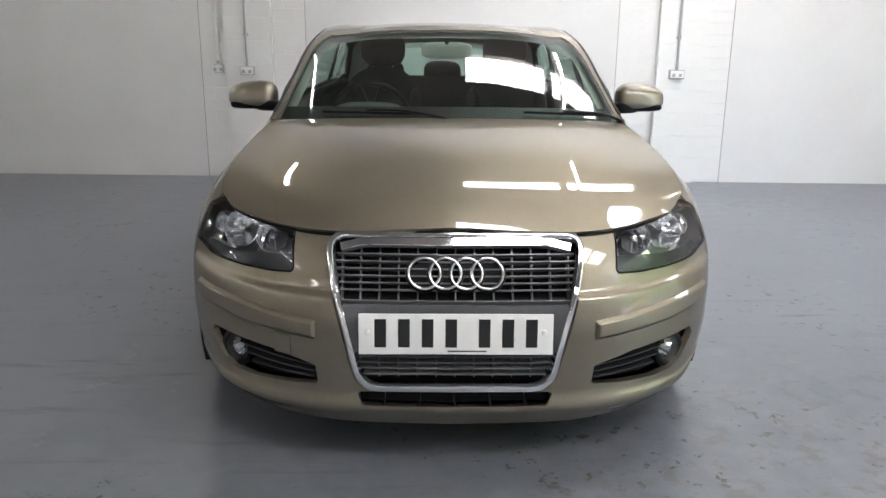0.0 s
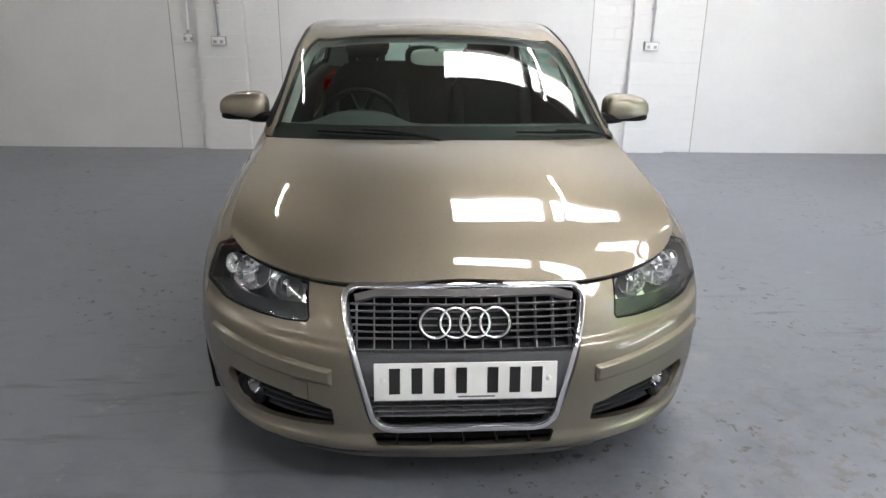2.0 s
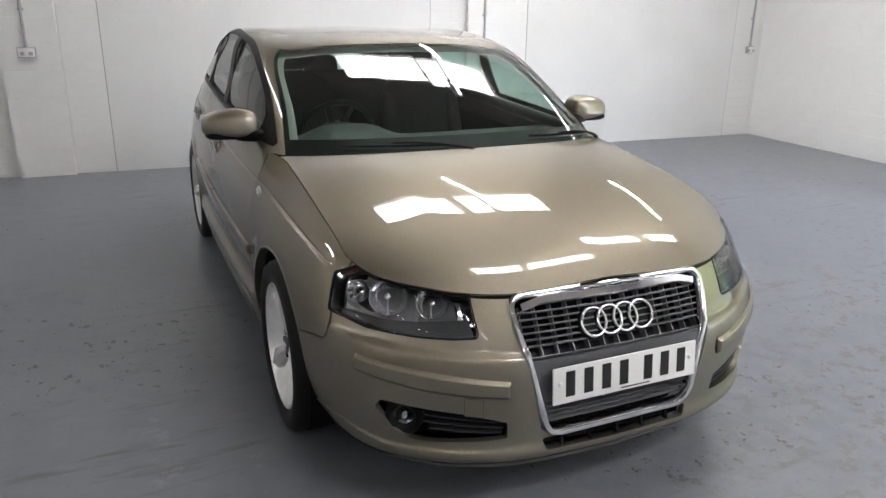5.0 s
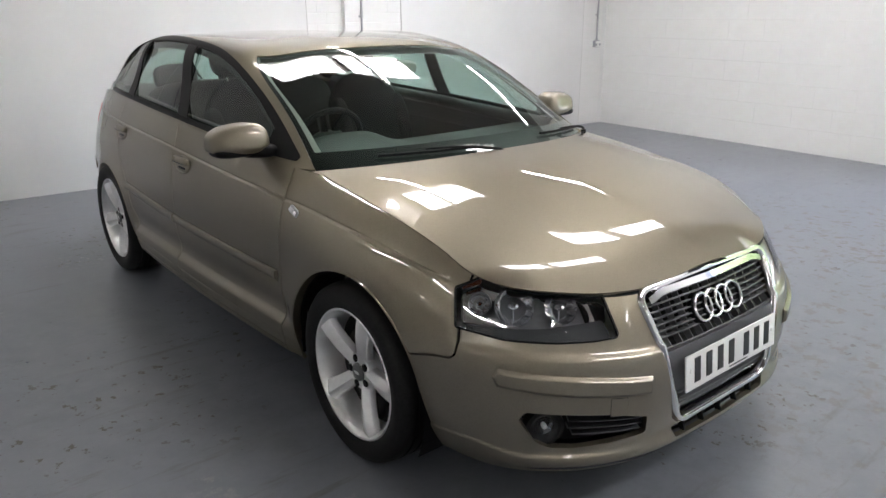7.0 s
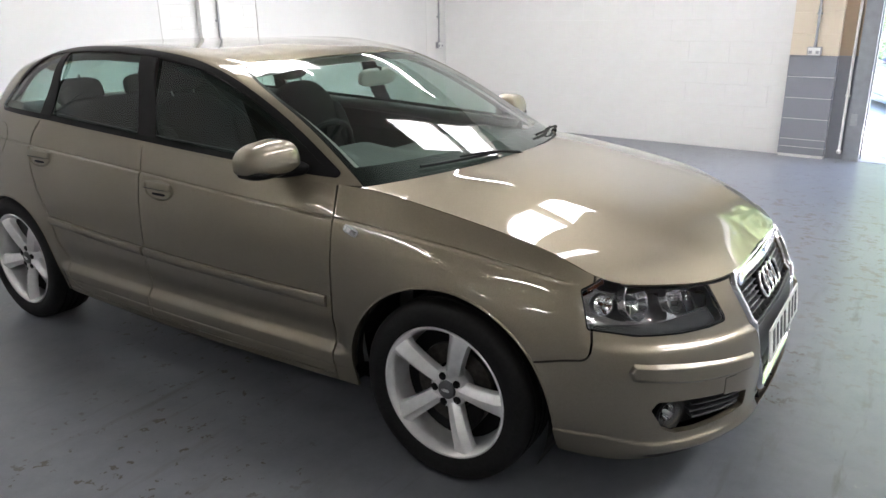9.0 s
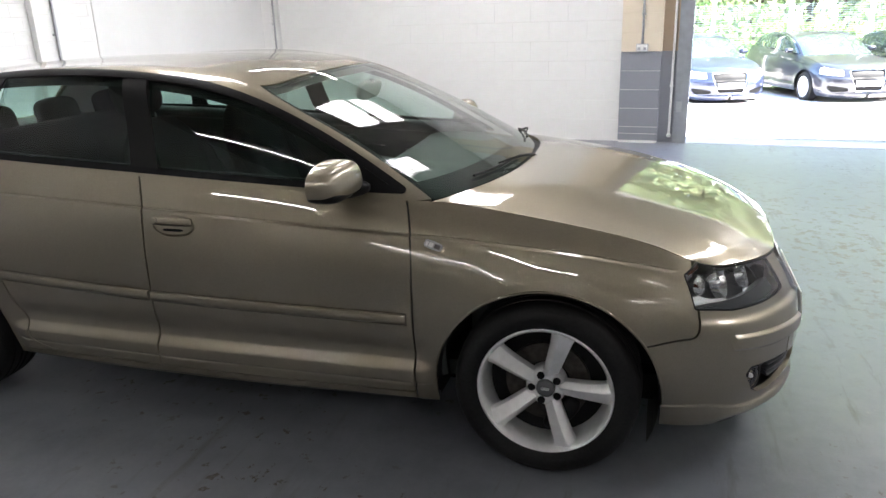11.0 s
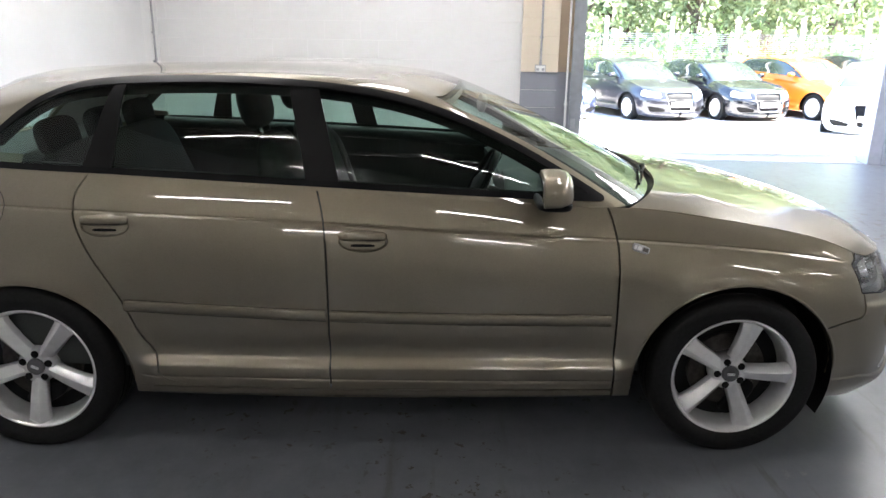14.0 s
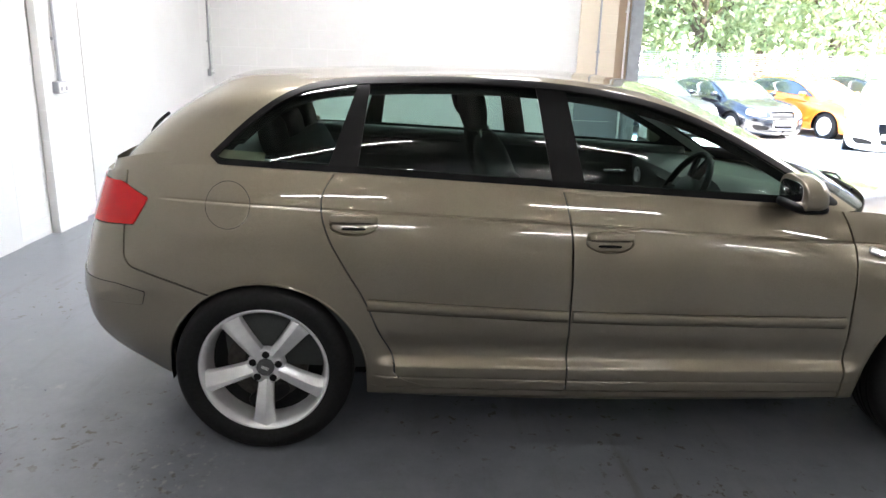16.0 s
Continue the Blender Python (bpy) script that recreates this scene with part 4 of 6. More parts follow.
def leaf_material(name, a, b):
    m = material(name, a, 0.55, specular=0.3)
    t = m.node_tree
    geo = t.nodes.new("ShaderNodeNewGeometry")
    x = t.nodes.new("ShaderNodeMix")
    x.data_type = "RGBA"
    x.inputs["A"].default_value, x.inputs["B"].default_value = (*a, 1), (*b, 1)
    t.links.new(geo.outputs["Random Per Island"], x.inputs["Factor"])
    p = t.nodes["Principled BSDF"]
    t.links.new(x.outputs["Result"], p.inputs["Base Color"])
    tr = t.nodes.new("ShaderNodeBsdfTranslucent")
    t.links.new(x.outputs["Result"], tr.inputs["Color"])
    mix = t.nodes.new("ShaderNodeMixShader")
    mix.inputs["Fac"].default_value = 0.35
    t.links.new(p.outputs[0], mix.inputs[1])
    t.links.new(tr.outputs[0], mix.inputs[2])
    t.links.new(mix.outputs[0], t.nodes["Material Output"].inputs["Surface"])
    return m


leaf_green = leaf_material("tree_leaf", (0.16, 0.21, 0.10), (0.40, 0.46, 0.27))
ivy_green = leaf_material("shrub_leaf", (0.15, 0.25, 0.08), (0.34, 0.45, 0.17))
bark = grain(material("bark", (0.12, 0.09, 0.065), 0.9), 14, 0.4, 0.6)


def crown_mesh(seed, clumps, leaves, spread, size):
    """Leaves in clumps: an uneven crown with gaps."""
    r = np.random.default_rng(seed)
    verts, faces = [], []
    for _ in range(clumps):
        c = r.normal(size=3)
        c = c / np.linalg.norm(c) * (0.45 + 0.55 * r.random() ** 0.5) * np.array(spread)
        cs = 0.30 + 0.35 * r.random()
        pts = r.normal(size=(leaves, 3)) * cs * np.array([1, 1, 0.7]) + c
        for q in pts:
            a, b = r.normal(size=3), r.normal(size=3)
            a /= np.linalg.norm(a)
            b -= a * (a @ b)
            b /= np.linalg.norm(b)
            s = size * (0.6 + 0.8 * r.random())
            n = len(verts)
            verts += [q - a * s, q + b * s * 0.45, q + a * s, q - b * s * 0.45]
            faces.append((n, n + 1, n + 2, n + 3))
    return verts, faces


def tree(seed, m, height, spread, clumps=70, leaves=70):
    t = thing("tree", "leafy green tree behind the fence", "tree", m, group="trees")
    r = random.Random(seed)
    trunk = [tube([(0, 0, 0), (0.1, 0.05, height * 0.3), (0.05, -0.1, height * 0.62)], lambda k: 0.17 - 0.09 * k, 10)]
    for k in range(6):
        a = r.uniform(0, 6.28)
        h = height * r.uniform(0.3, 0.55)
        trunk.append(tube([(0.05, 0, h), (math.cos(a) * 0.7, math.sin(a) * 0.7, h + 0.8), (math.cos(a) * 1.5, math.sin(a) * 1.5, h + 1.5)], lambda q: 0.07 - 0.045 * q, 6))
    part("trunk", merge(*trunk), bark, t, smooth=True)
    v, f = crown_mesh(seed, clumps, leaves, spread, 0.12)
    ob = mesh_object("crown", [(x, y, z + height * 0.62) for x, y, z in v], f, leaf_green, False)
    ob.parent = t
    return t


oak = tree(3, pose(20.5, -2.0, yard_z(20)), 6.0, (1.9, 2.0, 2.9))
ash = tree(8, pose(21.2, -6.2, yard_z(21)), 6.6, (2.0, 2.2, 3.0))
for k, (src, x, y, turn, s) in enumerate(((oak, 20.2, -10.2, 70, 1.1), (ash, 21.0, 1.8, 130, 1.0), (oak, 22.5, -13.8, 200, 1.15), (ash, 20.4, -17.6, 20, 1.0), (oak, 21.0, 5.6, 300, 1.0),
                                          (ash, 26.0, -4.2, 250, 1.9), (oak, 26.4, -9.0, 160, 2.1), (ash, 26.2, 0.6, 80, 2.0), (oak, 26.5, -15.0, 30, 2.0), (oak, 26.8, 5.4, 210, 2.0),
                                          (ash, 33.0, -7.0, 120, 2.7), (oak, 33.5, -1.0, 15, 2.8), (ash, 34.0, 5.5, 300, 2.7), (oak, 33.0, -13.5, 260, 2.8))):
    c = copy_thing(src, pose(x, y, yard_z(x), 0, 0, turn) @ Matrix.Scale(s, 4))
for k, (y, w, h, seed) in enumerate(((-0.2, 1.1, 1.15, 11), (-2.2, 1.1, 0.85, 12), (-4.4, 1.3, 0.80, 13), (-6.6, 1.2, 0.85, 14), (-9.0, 1.3, 0.8, 15), (-11.5, 1.4, 0.8, 16), (2.2, 1.2, 1.1, 17), (-14, 1.4, 0.8, 18))):
    s = thing("shrub", "bright green shrubs growing along the fence", "shrub", pose(18.6, y, yard_z(18.6) + h), group="shrubs")
    v, f = crown_mesh(seed, 34, 60, (0.45, w, h), 0.09)
    ob = mesh_object("foliage", v, f, ivy_green, False)
    ob.parent = s
    part("stem", tube([(0, 0, -h), (0.05, 0.1, -h * 0.3), (0, 0, 0.2)], 0.03, 6), bark, s)


# ---- the car: body panels ----
car = thing("car", "champagne metallic five-door hatchback parked on the workshop floor", "car")
TALL = np.unique(np.r_[np.linspace(0, 1, 130), np.linspace(0.80, 0.97, 90), np.linspace(0.11, 0.17, 30)])


def below_top(p, u, v):
    return 1 - 0.0015 - v


def strip_area(points, r=0.006):
    f = sd_poly(points, r)
    return lambda p, u, v: -f(axis_x(p) + p[:, 1], p[:, 2])


STRIP = [(0.405, 0.450), (0.405, 0.408), (0.72, 0.429), (1.02, 0.459), (1.036, 0.482), (1.02, 0.500), (0.72, 0.477)]
strip_edge = sd_poly(STRIP, 0.006)


def strip_skin(u, v):
    """The nose's skin, swelling into the rounded bumper strip."""
    p = flank(u, v)
    n = np.cross(flank(u + 0.002, v) - flank(u - 0.002, v), flank(u, v + 0.002) - flank(u, v - 0.002))
    n /= np.linalg.norm(n, axis=1)[:, None]
    n *= np.sign(np.sum(n * (p - [0, 2.1, 0.5]), axis=1))[:, None]
    inner = rise(-strip_edge(axis_x(p) + p[:, 1], p[:, 2]), -0.003, 0.013)
    return p + n * (0.012 * inner)[:, None]


nose_strip = strip_area(STRIP)
tow_gap, tow_cover = strip_area([(0.50, 0.400), (0.50, 0.348), (0.565, 0.352), (0.565, 0.404)], 0.0032), strip_area([(0.50, 0.400), (0.50, 0.348), (0.565, 0.352), (0.565, 0.404)], 0.002)
bumper = panel("front_bumper", flank, grid(-at_y(0.70), at_y(0.70), 0.011), np.linspace(0, 1, 110),
               [lambda p, u, v: -wing_bumper(p) - GAP, front_arch, lamp, grille_hole, fog_hole, slot_hole, below_top], paint, car, depth=0.020)
doors, wings = {}, {}
for side in (-1, 1):
    panel("bumper_strip", strip_skin, grid(at_y(0.01), at_y(0.40), 0.0045), np.linspace(0.3, 0.75, 170), [nose_strip], paint, bumper, side=side, depth=0.004, offset=0.001)
    wings[side] = panel("front_wing", flank, grid(at_y(0.28), at_y(1.42), 0.011), TALL,
                        [lambda p, u, v: wing_bumper(p) - GAP, lambda p, u, v: front_seam(p[:, 2]) - p[:, 1] - GAP, front_arch, lamp,
                         lambda p, u, v: np.where(p[:, 1] < 1.27, 1 - 0.0012 - v, 1.1 - v)], paint, car, side=side)
    doors["front", side] = panel("front_door", flank, grid(at_y(1.27), at_y(2.45), 0.014), TALL,
                                 [lambda p, u, v: p[:, 1] - front_seam(p[:, 2]) - GAP, lambda p, u, v: mid_seam(p[:, 2]) - p[:, 1] - GAP, lambda p, u, v: p[:, 2] - 0.238], paint, car, side=side)
    doors["rear", side] = panel("rear_door", flank, grid(at_y(2.30), at_y(3.26), 0.014), TALL,
                                [lambda p, u, v: p[:, 1] - mid_seam(p[:, 2]) - GAP, lambda p, u, v: back_seam(p[:, 2]) - p[:, 1] - GAP, rear_arch, lambda p, u, v: p[:, 2] - 0.238], paint, car, side=side)
    panel("sill", flank, grid(at_y(1.20), at_y(3.12), 0.03), np.linspace(0, 0.3, 60), [lambda p, u, v: 0.2335 - p[:, 2], front_arch, rear_arch, lambda p, u, v: p[:, 1] - 1.305], paint, car, side=side)
    quarter = panel("rear_quarter", flank, grid(at_y(2.55), at_y(4.05), 0.011), TALL,
                    [lambda p, u, v: p[:, 1] - back_seam(p[:, 2]) - GAP, rear_arch, lambda p, u, v: quarter_bumper(p) - GAP, tail_lamp,
                     lambda p, u, v: np.where(p[:, 1] > 3.0, 1, p[:, 2] - 0.238),
                     ], paint, car, side=side)
    if side < 0:
        flap_at = [lambda p, u, v, r=r: r - np.hypot(p[:, 1] - 3.560, p[:, 2] - 0.888) for r in (0.0805, 0.0785)]
        # black sheets on the skin draw the shaded gaps round flap and towing cover
        panel("flap_gap_shade", flank, grid(at_y(3.46), at_y(3.66), 0.005), np.linspace(0.72, 1, 60), flap_at[:1], black_plastic, quarter, side=side, offset=0.0007, depth=0.002)
        panel("fuel_flap", flank, grid(at_y(3.46), at_y(3.66), 0.005), np.linspace(0.72, 1, 60), flap_at[1:], paint, quarter, side=side, offset=0.0016, depth=0.001)
        panel("cover_gap_shade", flank, grid(at_y(0.0) + 0.3, at_y(0.25), 0.005), np.linspace(0.2, 0.6, 80), [tow_gap], black_plastic, bumper, side=side, offset=0.0006, depth=0.002)
        panel("towing_cover", flank, grid(at_y(0.0) + 0.3, at_y(0.25), 0.005), np.linspace(0.2, 0.6, 80), [tow_cover], paint, bumper, side=side, offset=0.0014, depth=0.001)
    panel("tail_light", flank, grid(at_y(3.80), LENGTH - 0.25, 0.011), np.linspace(0.6, 1, 70), [lambda p, u, v: -tail_lamp(p, u, v) - 0.003], red_lens, car,
          "red wrap-round rear light", side=side, offset=0.002, depth=0.03)
    rear_bumper = panel("rear_bumper", flank, grid(at_y(3.40), LENGTH - 0.001, 0.012), TALL, [lambda p, u, v: -quarter_bumper(p) - GAP, rear_arch, tail_lamp, lambda p, u, v: 0.80 - p[:, 2]], paint, car, side=side)
    f = sd_poly([(3.875, 0.562), (3.885, 0.525), (4.3, 0.515), (4.3, 0.585), (3.98, 0.582)], 0.006)
    # a black sheet on the bumper draws the shaded gap round the strip
    panel("strip_gap_shade", flank, grid(at_y(3.8), LENGTH - 0.001, 0.010), TALL, [lambda p, u, v: -f(p[:, 1], p[:, 2]) + 0.0016], black_plastic, rear_bumper, side=side, offset=0.0015, depth=0.006)
    panel("bumper_strip", flank, grid(at_y(3.8), LENGTH - 0.001, 0.010), TALL, [lambda p, u, v: -f(p[:, 1], p[:, 2])], paint, rear_bumper, side=side, offset=0.004, depth=0.004)
    panel("shoulder_filler", flank, grid(at_y(3.45), LENGTH - 0.001, 0.02), np.linspace(0.86, 1.07, 24), [lambda p, u, v: p[:, 1] - 3.4], paint, car, side=side, depth=0, offset=-0.016)
    panel("tailgate", flank, grid(at_y(3.90), LENGTH - 0.001, 0.012), TALL, [lambda p, u, v: p[:, 2] - 0.805, lambda p, u, v: p[:, 1] - 3.949, tail_lamp], paint, car, side=side)
panel("bonnet", bonnet, np.linspace(-1, 1, 151), np.linspace(0, 1, 100), [lambda p, u, v: 1 - 0.0030 - np.abs(u), lambda p, u, v: v - 0.0055], paint, car, depth=0.014)
# a black sheet below the bonnet's edge stands for the shade in its shut line
panel("bonnet_gap_shade", bonnet, np.linspace(-1, 1, 151), np.linspace(-0.001, 1, 150), [lambda p, u, v: np.maximum(0.030 - v, np.abs(u) - 0.985)], black_plastic, car, "black sheet for the shade in the bonnet's shut line", depth=0.004, offset=-0.008)


# ---- the car: greenhouse ----
def windscreen_area(p, u, v):
    return np.minimum(np.minimum((0.93 - np.abs(u)) * 0.7, (0.975 - v) * 0.8), v + 1)


def side_area(p, u, v):
    return np.where((np.abs(u) > 0.9) & (np.abs(u) < 2.3), glass_shape(p[:, 1], p[:, 2]), 1)


def rear_area(p, u, v):
    return np.minimum(np.minimum(np.abs(u) - 2.36, 0.90 - v), v - 0.12)


def rim_band(p, u, v):
    """Above 0 on the rubber round the side windows."""
    d = -side_area(p, u, v)
    return np.minimum(d + 0.004, 0.017 - d)


def b_post(p, u, v):
    y, z = p[:, 1], p[:, 2]
    k = (z - 0.96) / 0.36
    return np.minimum(y - (2.296 + 0.085 * k), 2.412 + 0.072 * k - y)


def c_post(p, u, v):
    y, z = p[:, 1], p[:, 2]
    k = (z - 1.00) / 0.31
    return np.minimum(y - (3.110 - 0.040 * k), 3.222 - 0.110 * k - y)


def sail(p, u, v):
    """The black corner plate that carries the mirror."""
    y, z = p[:, 1], p[:, 2]
    return 1.555 - y - 0.16 * (z - 0.93)


G_SIDE, H_SIDE = np.linspace(0.85, 2.2, 150), np.linspace(0, 1.15, 80)
inside = lambda p, u, v: -side_area(p, u, v) - 0.014
panel("roof", cabin, np.linspace(-2.999, 2.999, 420), np.linspace(0, 1.999, 110), [lambda p, u, v: -windscreen_area(p, u, v), side_area, lambda p, u, v: -rear_area(p, u, v)], paint, car)
screen = panel("windscreen", cabin, np.linspace(-0.95, 0.95, 80), np.linspace(0.0, 1, 50), [lambda p, u, v: windscreen_area(p, u, v) - 0.003], screen_glass, car, "greenish laminated windscreen", depth=0.004, offset=-0.002)
panel("black_border", cabin, np.linspace(-0.95, 0.95, 160), np.linspace(0.0, 1, 100), [lambda p, u, v: windscreen_area(p, u, v) - 0.001, lambda p, u, v: np.maximum(0.026 - windscreen_area(p, u, v), 0.125 - v)],
      gloss_black, screen, "black edge of the screen", depth=0, offset=-0.005)
for side in (-1, 1):
    fd, rd = doors["front", side], doors["rear", side]
    panel("window_rubber", cabin, G_SIDE, H_SIDE, [rim_band], black_plastic, car, "black window surround", side=side, depth=0.008, offset=0.003)
    panel("window_frame", cabin, G_SIDE, H_SIDE, [lambda p, u, v: -side_area(p, u, v), lambda p, u, v: side_area(p, u, v) + 0.040 - 0.012 * (p[:, 2] < 1.04 + 0.05 * (p[:, 1] - 2.4))], gloss_black, car, "black inner window frame", side=side, depth=0, offset=-0.024)
    panel("b_post", cabin, G_SIDE, H_SIDE, [lambda p, u, v: -side_area(p, u, v) - 0.012, b_post], gloss_black, car, "black door post", side=side, depth=0.006, offset=0.0)
    panel("c_post", cabin, G_SIDE, H_SIDE, [lambda p, u, v: -side_area(p, u, v) - 0.012, c_post], gloss_black, car, "black rear door frame", side=side, depth=0.006, offset=0.0)
    panel("corner_plate", cabin, G_SIDE, H_SIDE, [lambda p, u, v: -side_area(p, u, v) - 0.012, sail], black_plastic, car, side=side, depth=0.006, offset=0.0)
    panel("window_glass", glass_sheet, G_SIDE, H_SIDE, [inside, lambda p, u, v: -b_post(p, u, v), lambda p, u, v: 2.36 - p[:, 1], lambda p, u, v: -sail(p, u, v)], side_glass, fd, "tinted door glass", side=side, depth=0.003, offset=-0.008)
    panel("window_glass", glass_sheet, G_SIDE, H_SIDE, [inside, lambda p, u, v: -b_post(p, u, v), lambda p, u, v: -c_post(p, u, v), lambda p, u, v: np.minimum(p[:, 1] - 2.36, 3.12 - p[:, 1])], side_glass, rd, "tinted door glass", side=side, depth=0.003, offset=-0.008)
    panel("quarter_glass", glass_sheet, G_SIDE, H_SIDE, [inside, lambda p, u, v: -c_post(p, u, v), lambda p, u, v: p[:, 1] - 3.12], side_glass, car, "tinted quarter window", side=side, depth=0.003, offset=-0.006)
    panel("rear_window", cabin, np.linspace(2.3, 2.999, 60), np.linspace(0, 1, 40), [rear_area], side_glass, car, "tinted tailgate glass", side=side, depth=0.004, offset=-0.003)
# inner lining
panel("headlining", cabin, np.linspace(-2.999, 2.999, 200), np.linspace(0.02, 1.999, 60),
      [lambda p, u, v: -np.minimum(np.minimum((0.850 - np.abs(u)) * 0.7, (0.93 - v) * 0.8), v + 1), lambda p, u, v: side_area(p, u, v) - 0.004, lambda p, u, v: -rear_area(p, u, v)],
      lining, car, "pale grey roof lining", depth=0, offset=-0.030)


lamp_grey = grain(material("lamp_trim_grey", (0.030, 0.032, 0.035), 0.30, 0.3), 150, 0.15)
amber = material("amber_reflector", (0.075, 0.024, 0.012), 0.15, coat=1.0)
lamp_silver = grain(material("lamp_housing_silver", (0.40, 0.41, 0.42), 0.32, 0.45), 60, 0.1)
reflector_silver = material("silvered_reflector", (0.92, 0.92, 0.94), 0.09, 0.86)
lamp_dark = grain(material("lamp_housing_dark", (0.14, 0.143, 0.15), 0.30, 0.6), 60, 0.1)


# ---- the car: nose ----
def nose_line(pts, out=0.0):
    pts = np.array(pts)
    p, n = skin(0, pts[:, 0], pts[:, 1])
    return p + n * out, n


frame_line = rounded([(-0.349, 0.672), (0.349, 0.672), (0.338, 0.575), (0.256, 0.263), (-0.256, 0.263), (-0.338, 0.575)], 0.058, 8)
p, n = nose_line(frame_line, 0.002)
grille = part("grille", sweep(p, n, [(-0.012, -0.012), (-0.0125, 0.002), (-0.008, 0.009), (-0.001, 0.011), (0.006, 0.009), (0.0095, 0.003), (0.0125, -0.004), (0.012, -0.012)], True), chrome, car, "chrome grille frame with dark slats", smooth=True)
half_w = Curve((0.26, 0.234), (0.30, 0.254), (0.57, 0.328), (0.62, 0.332), (0.66, 0.316))
# the broad top of the frame, sloping back under the bonnet
xs = np.linspace(-0.314, 0.314, 33)
p, n = nose_line([(x, 0.656 - 0.016 * rise(abs(x), 0.24, 0.33)) for x in xs], 0.0)
part("top_bar", sweep(p, n, [(-0.014, -0.016), (-0.014, 0.001), (-0.011, 0.0055), (0.009, 0.0065), (0.012, 0.0), (0.012, -0.016)]), chrome, grille, smooth=True)
for z in [0.629 - 0.0183 * k for k in range(7)] + [0.370 - 0.0180 * k for k in range(5)]:
    xs = np.linspace(-1, 1, 25) * float(half_w(z))
    p, n = nose_line([(x, z) for x in xs], -0.020)
    part("slat", sweep(p, n, [(-0.0022, -0.02), (-0.0026, 0.002), (-0.0016, 0.007), (0.0016, 0.007), (0.0026, 0.002), (0.0022, -0.02)]), slat_grey, grille, smooth=True)
for z0, z1 in ((0.505, 0.645), (0.285, 0.375)):
    for k in range(-6, 7):
        x = k * 0.0525
        if abs(x) < float(half_w((z0 + z1) / 2)) - 0.004:
            p, n = nose_line([(x, z) for z in np.linspace(z0, z1, 6)], -0.028)
            part("upright", sweep(p, n, [(-0.0016, -0.018), (-0.0016, 0.006), (0.0016, 0.006), (0.0016, -0.018)]), slat_grey, grille)
panel("plate_panel", flank, grid(-0.34, 0.34, 0.01), np.linspace(0.2, 0.9, 60), [lambda p, u, v: np.minimum(0.502 - p[:, 2], p[:, 2] - 0.365), lambda p, u, v: -grille_shape(p[:, 0], p[:, 2]) - 0.004],
      grey_plastic, grille, "dark grey number plate panel", depth=0.02, offset=-0.014)
panel("backing", flank, grid(-0.36, 0.36, 0.03), np.linspace(0.1, 0.99, 30), [lambda p, u, v: -grille_shape(p[:, 0], p[:, 2])], black_plastic, grille, depth=0.0, offset=-0.05)
plate = part("number_plate", box(0.520, 0.006, 0.111, pose(0.0, -0.010, 0.428, -6)), plate_white, car, "white front number plate with dark bars", bevel=0.002)
plate.location = (0, 0, 0)
for k, x in enumerate((-0.190, -0.127, -0.064, -0.001, 0.088, 0.151, 0.214)):
    part("bar", box(0.031, 0.002, 0.077, pose(0.0, -0.010, 0.428, -6) @ pose(x - 0.012, -0.0035, 0.003)), ink, plate)
part("bar", box(0.105, 0.0015, 0.004, pose(0.0, -0.010, 0.428, -6) @ pose(0.03, -0.0035, -0.046)), grey_plastic, plate)
for x in (-0.236, 0.236):
    part("screw_cap", lathe([(-0.0035, 0.0), (-0.0033, 0.005), (-0.001, 0.0075), (0.002, 0.0075)], 16, "y", pose(0.0, -0.010, 0.428, -6) @ pose(x, -0.003, 0.006)), plate_white, plate, smooth=True)
badge_pose = pose(0, 0.058, 0.577, -26)
# black pads behind the rings, widened to paint the dark shadows round them
badge = part("badge", merge(*[lathe([(0.010, 0.0), (0.010, 0.036), (0.005, 0.040), (0.004, 0.050), (0.018, 0.053), (0.018, 0.0)], 40, "y", badge_pose @ pose(x, 0, 0)) for x in (-0.0855, -0.0285, 0.0285, 0.0855)]), black_plastic, car, "four chrome rings", smooth=True)
for x in (-0.0855, -0.0285, 0.0285, 0.0855):
    prof = [(0.0060 * math.cos(a), 0.0425 + 0.0050 * math.sin(a)) for a in (2 * math.pi * k / 12 for k in range(12))]
    part("ring", lathe(prof, 56, "y", badge_pose @ pose(x, 0, 0), True), chrome, badge, smooth=True)
panel("lower_slot_grid", flank, grid(-0.30, 0.30, 0.02), np.linspace(0.0, 0.4, 40), [lambda p, u, v: -slot_shape(p[:, 0], p[:, 2]) + 0.004], black_plastic, bumper, depth=-0.012, offset=-0.046)
for k in range(-2, 3):
    p, n = nose_line([(k * 0.098 + 0.049 * (k > 9), z) for z in (0.212, 0.232, 0.250)], -0.012)
    part("slot_rib", sweep(p, n, [(-0.003, -0.015), (-0.003, 0.004), (0.003, 0.004), (0.003, -0.015)]), black_plastic, bumper)
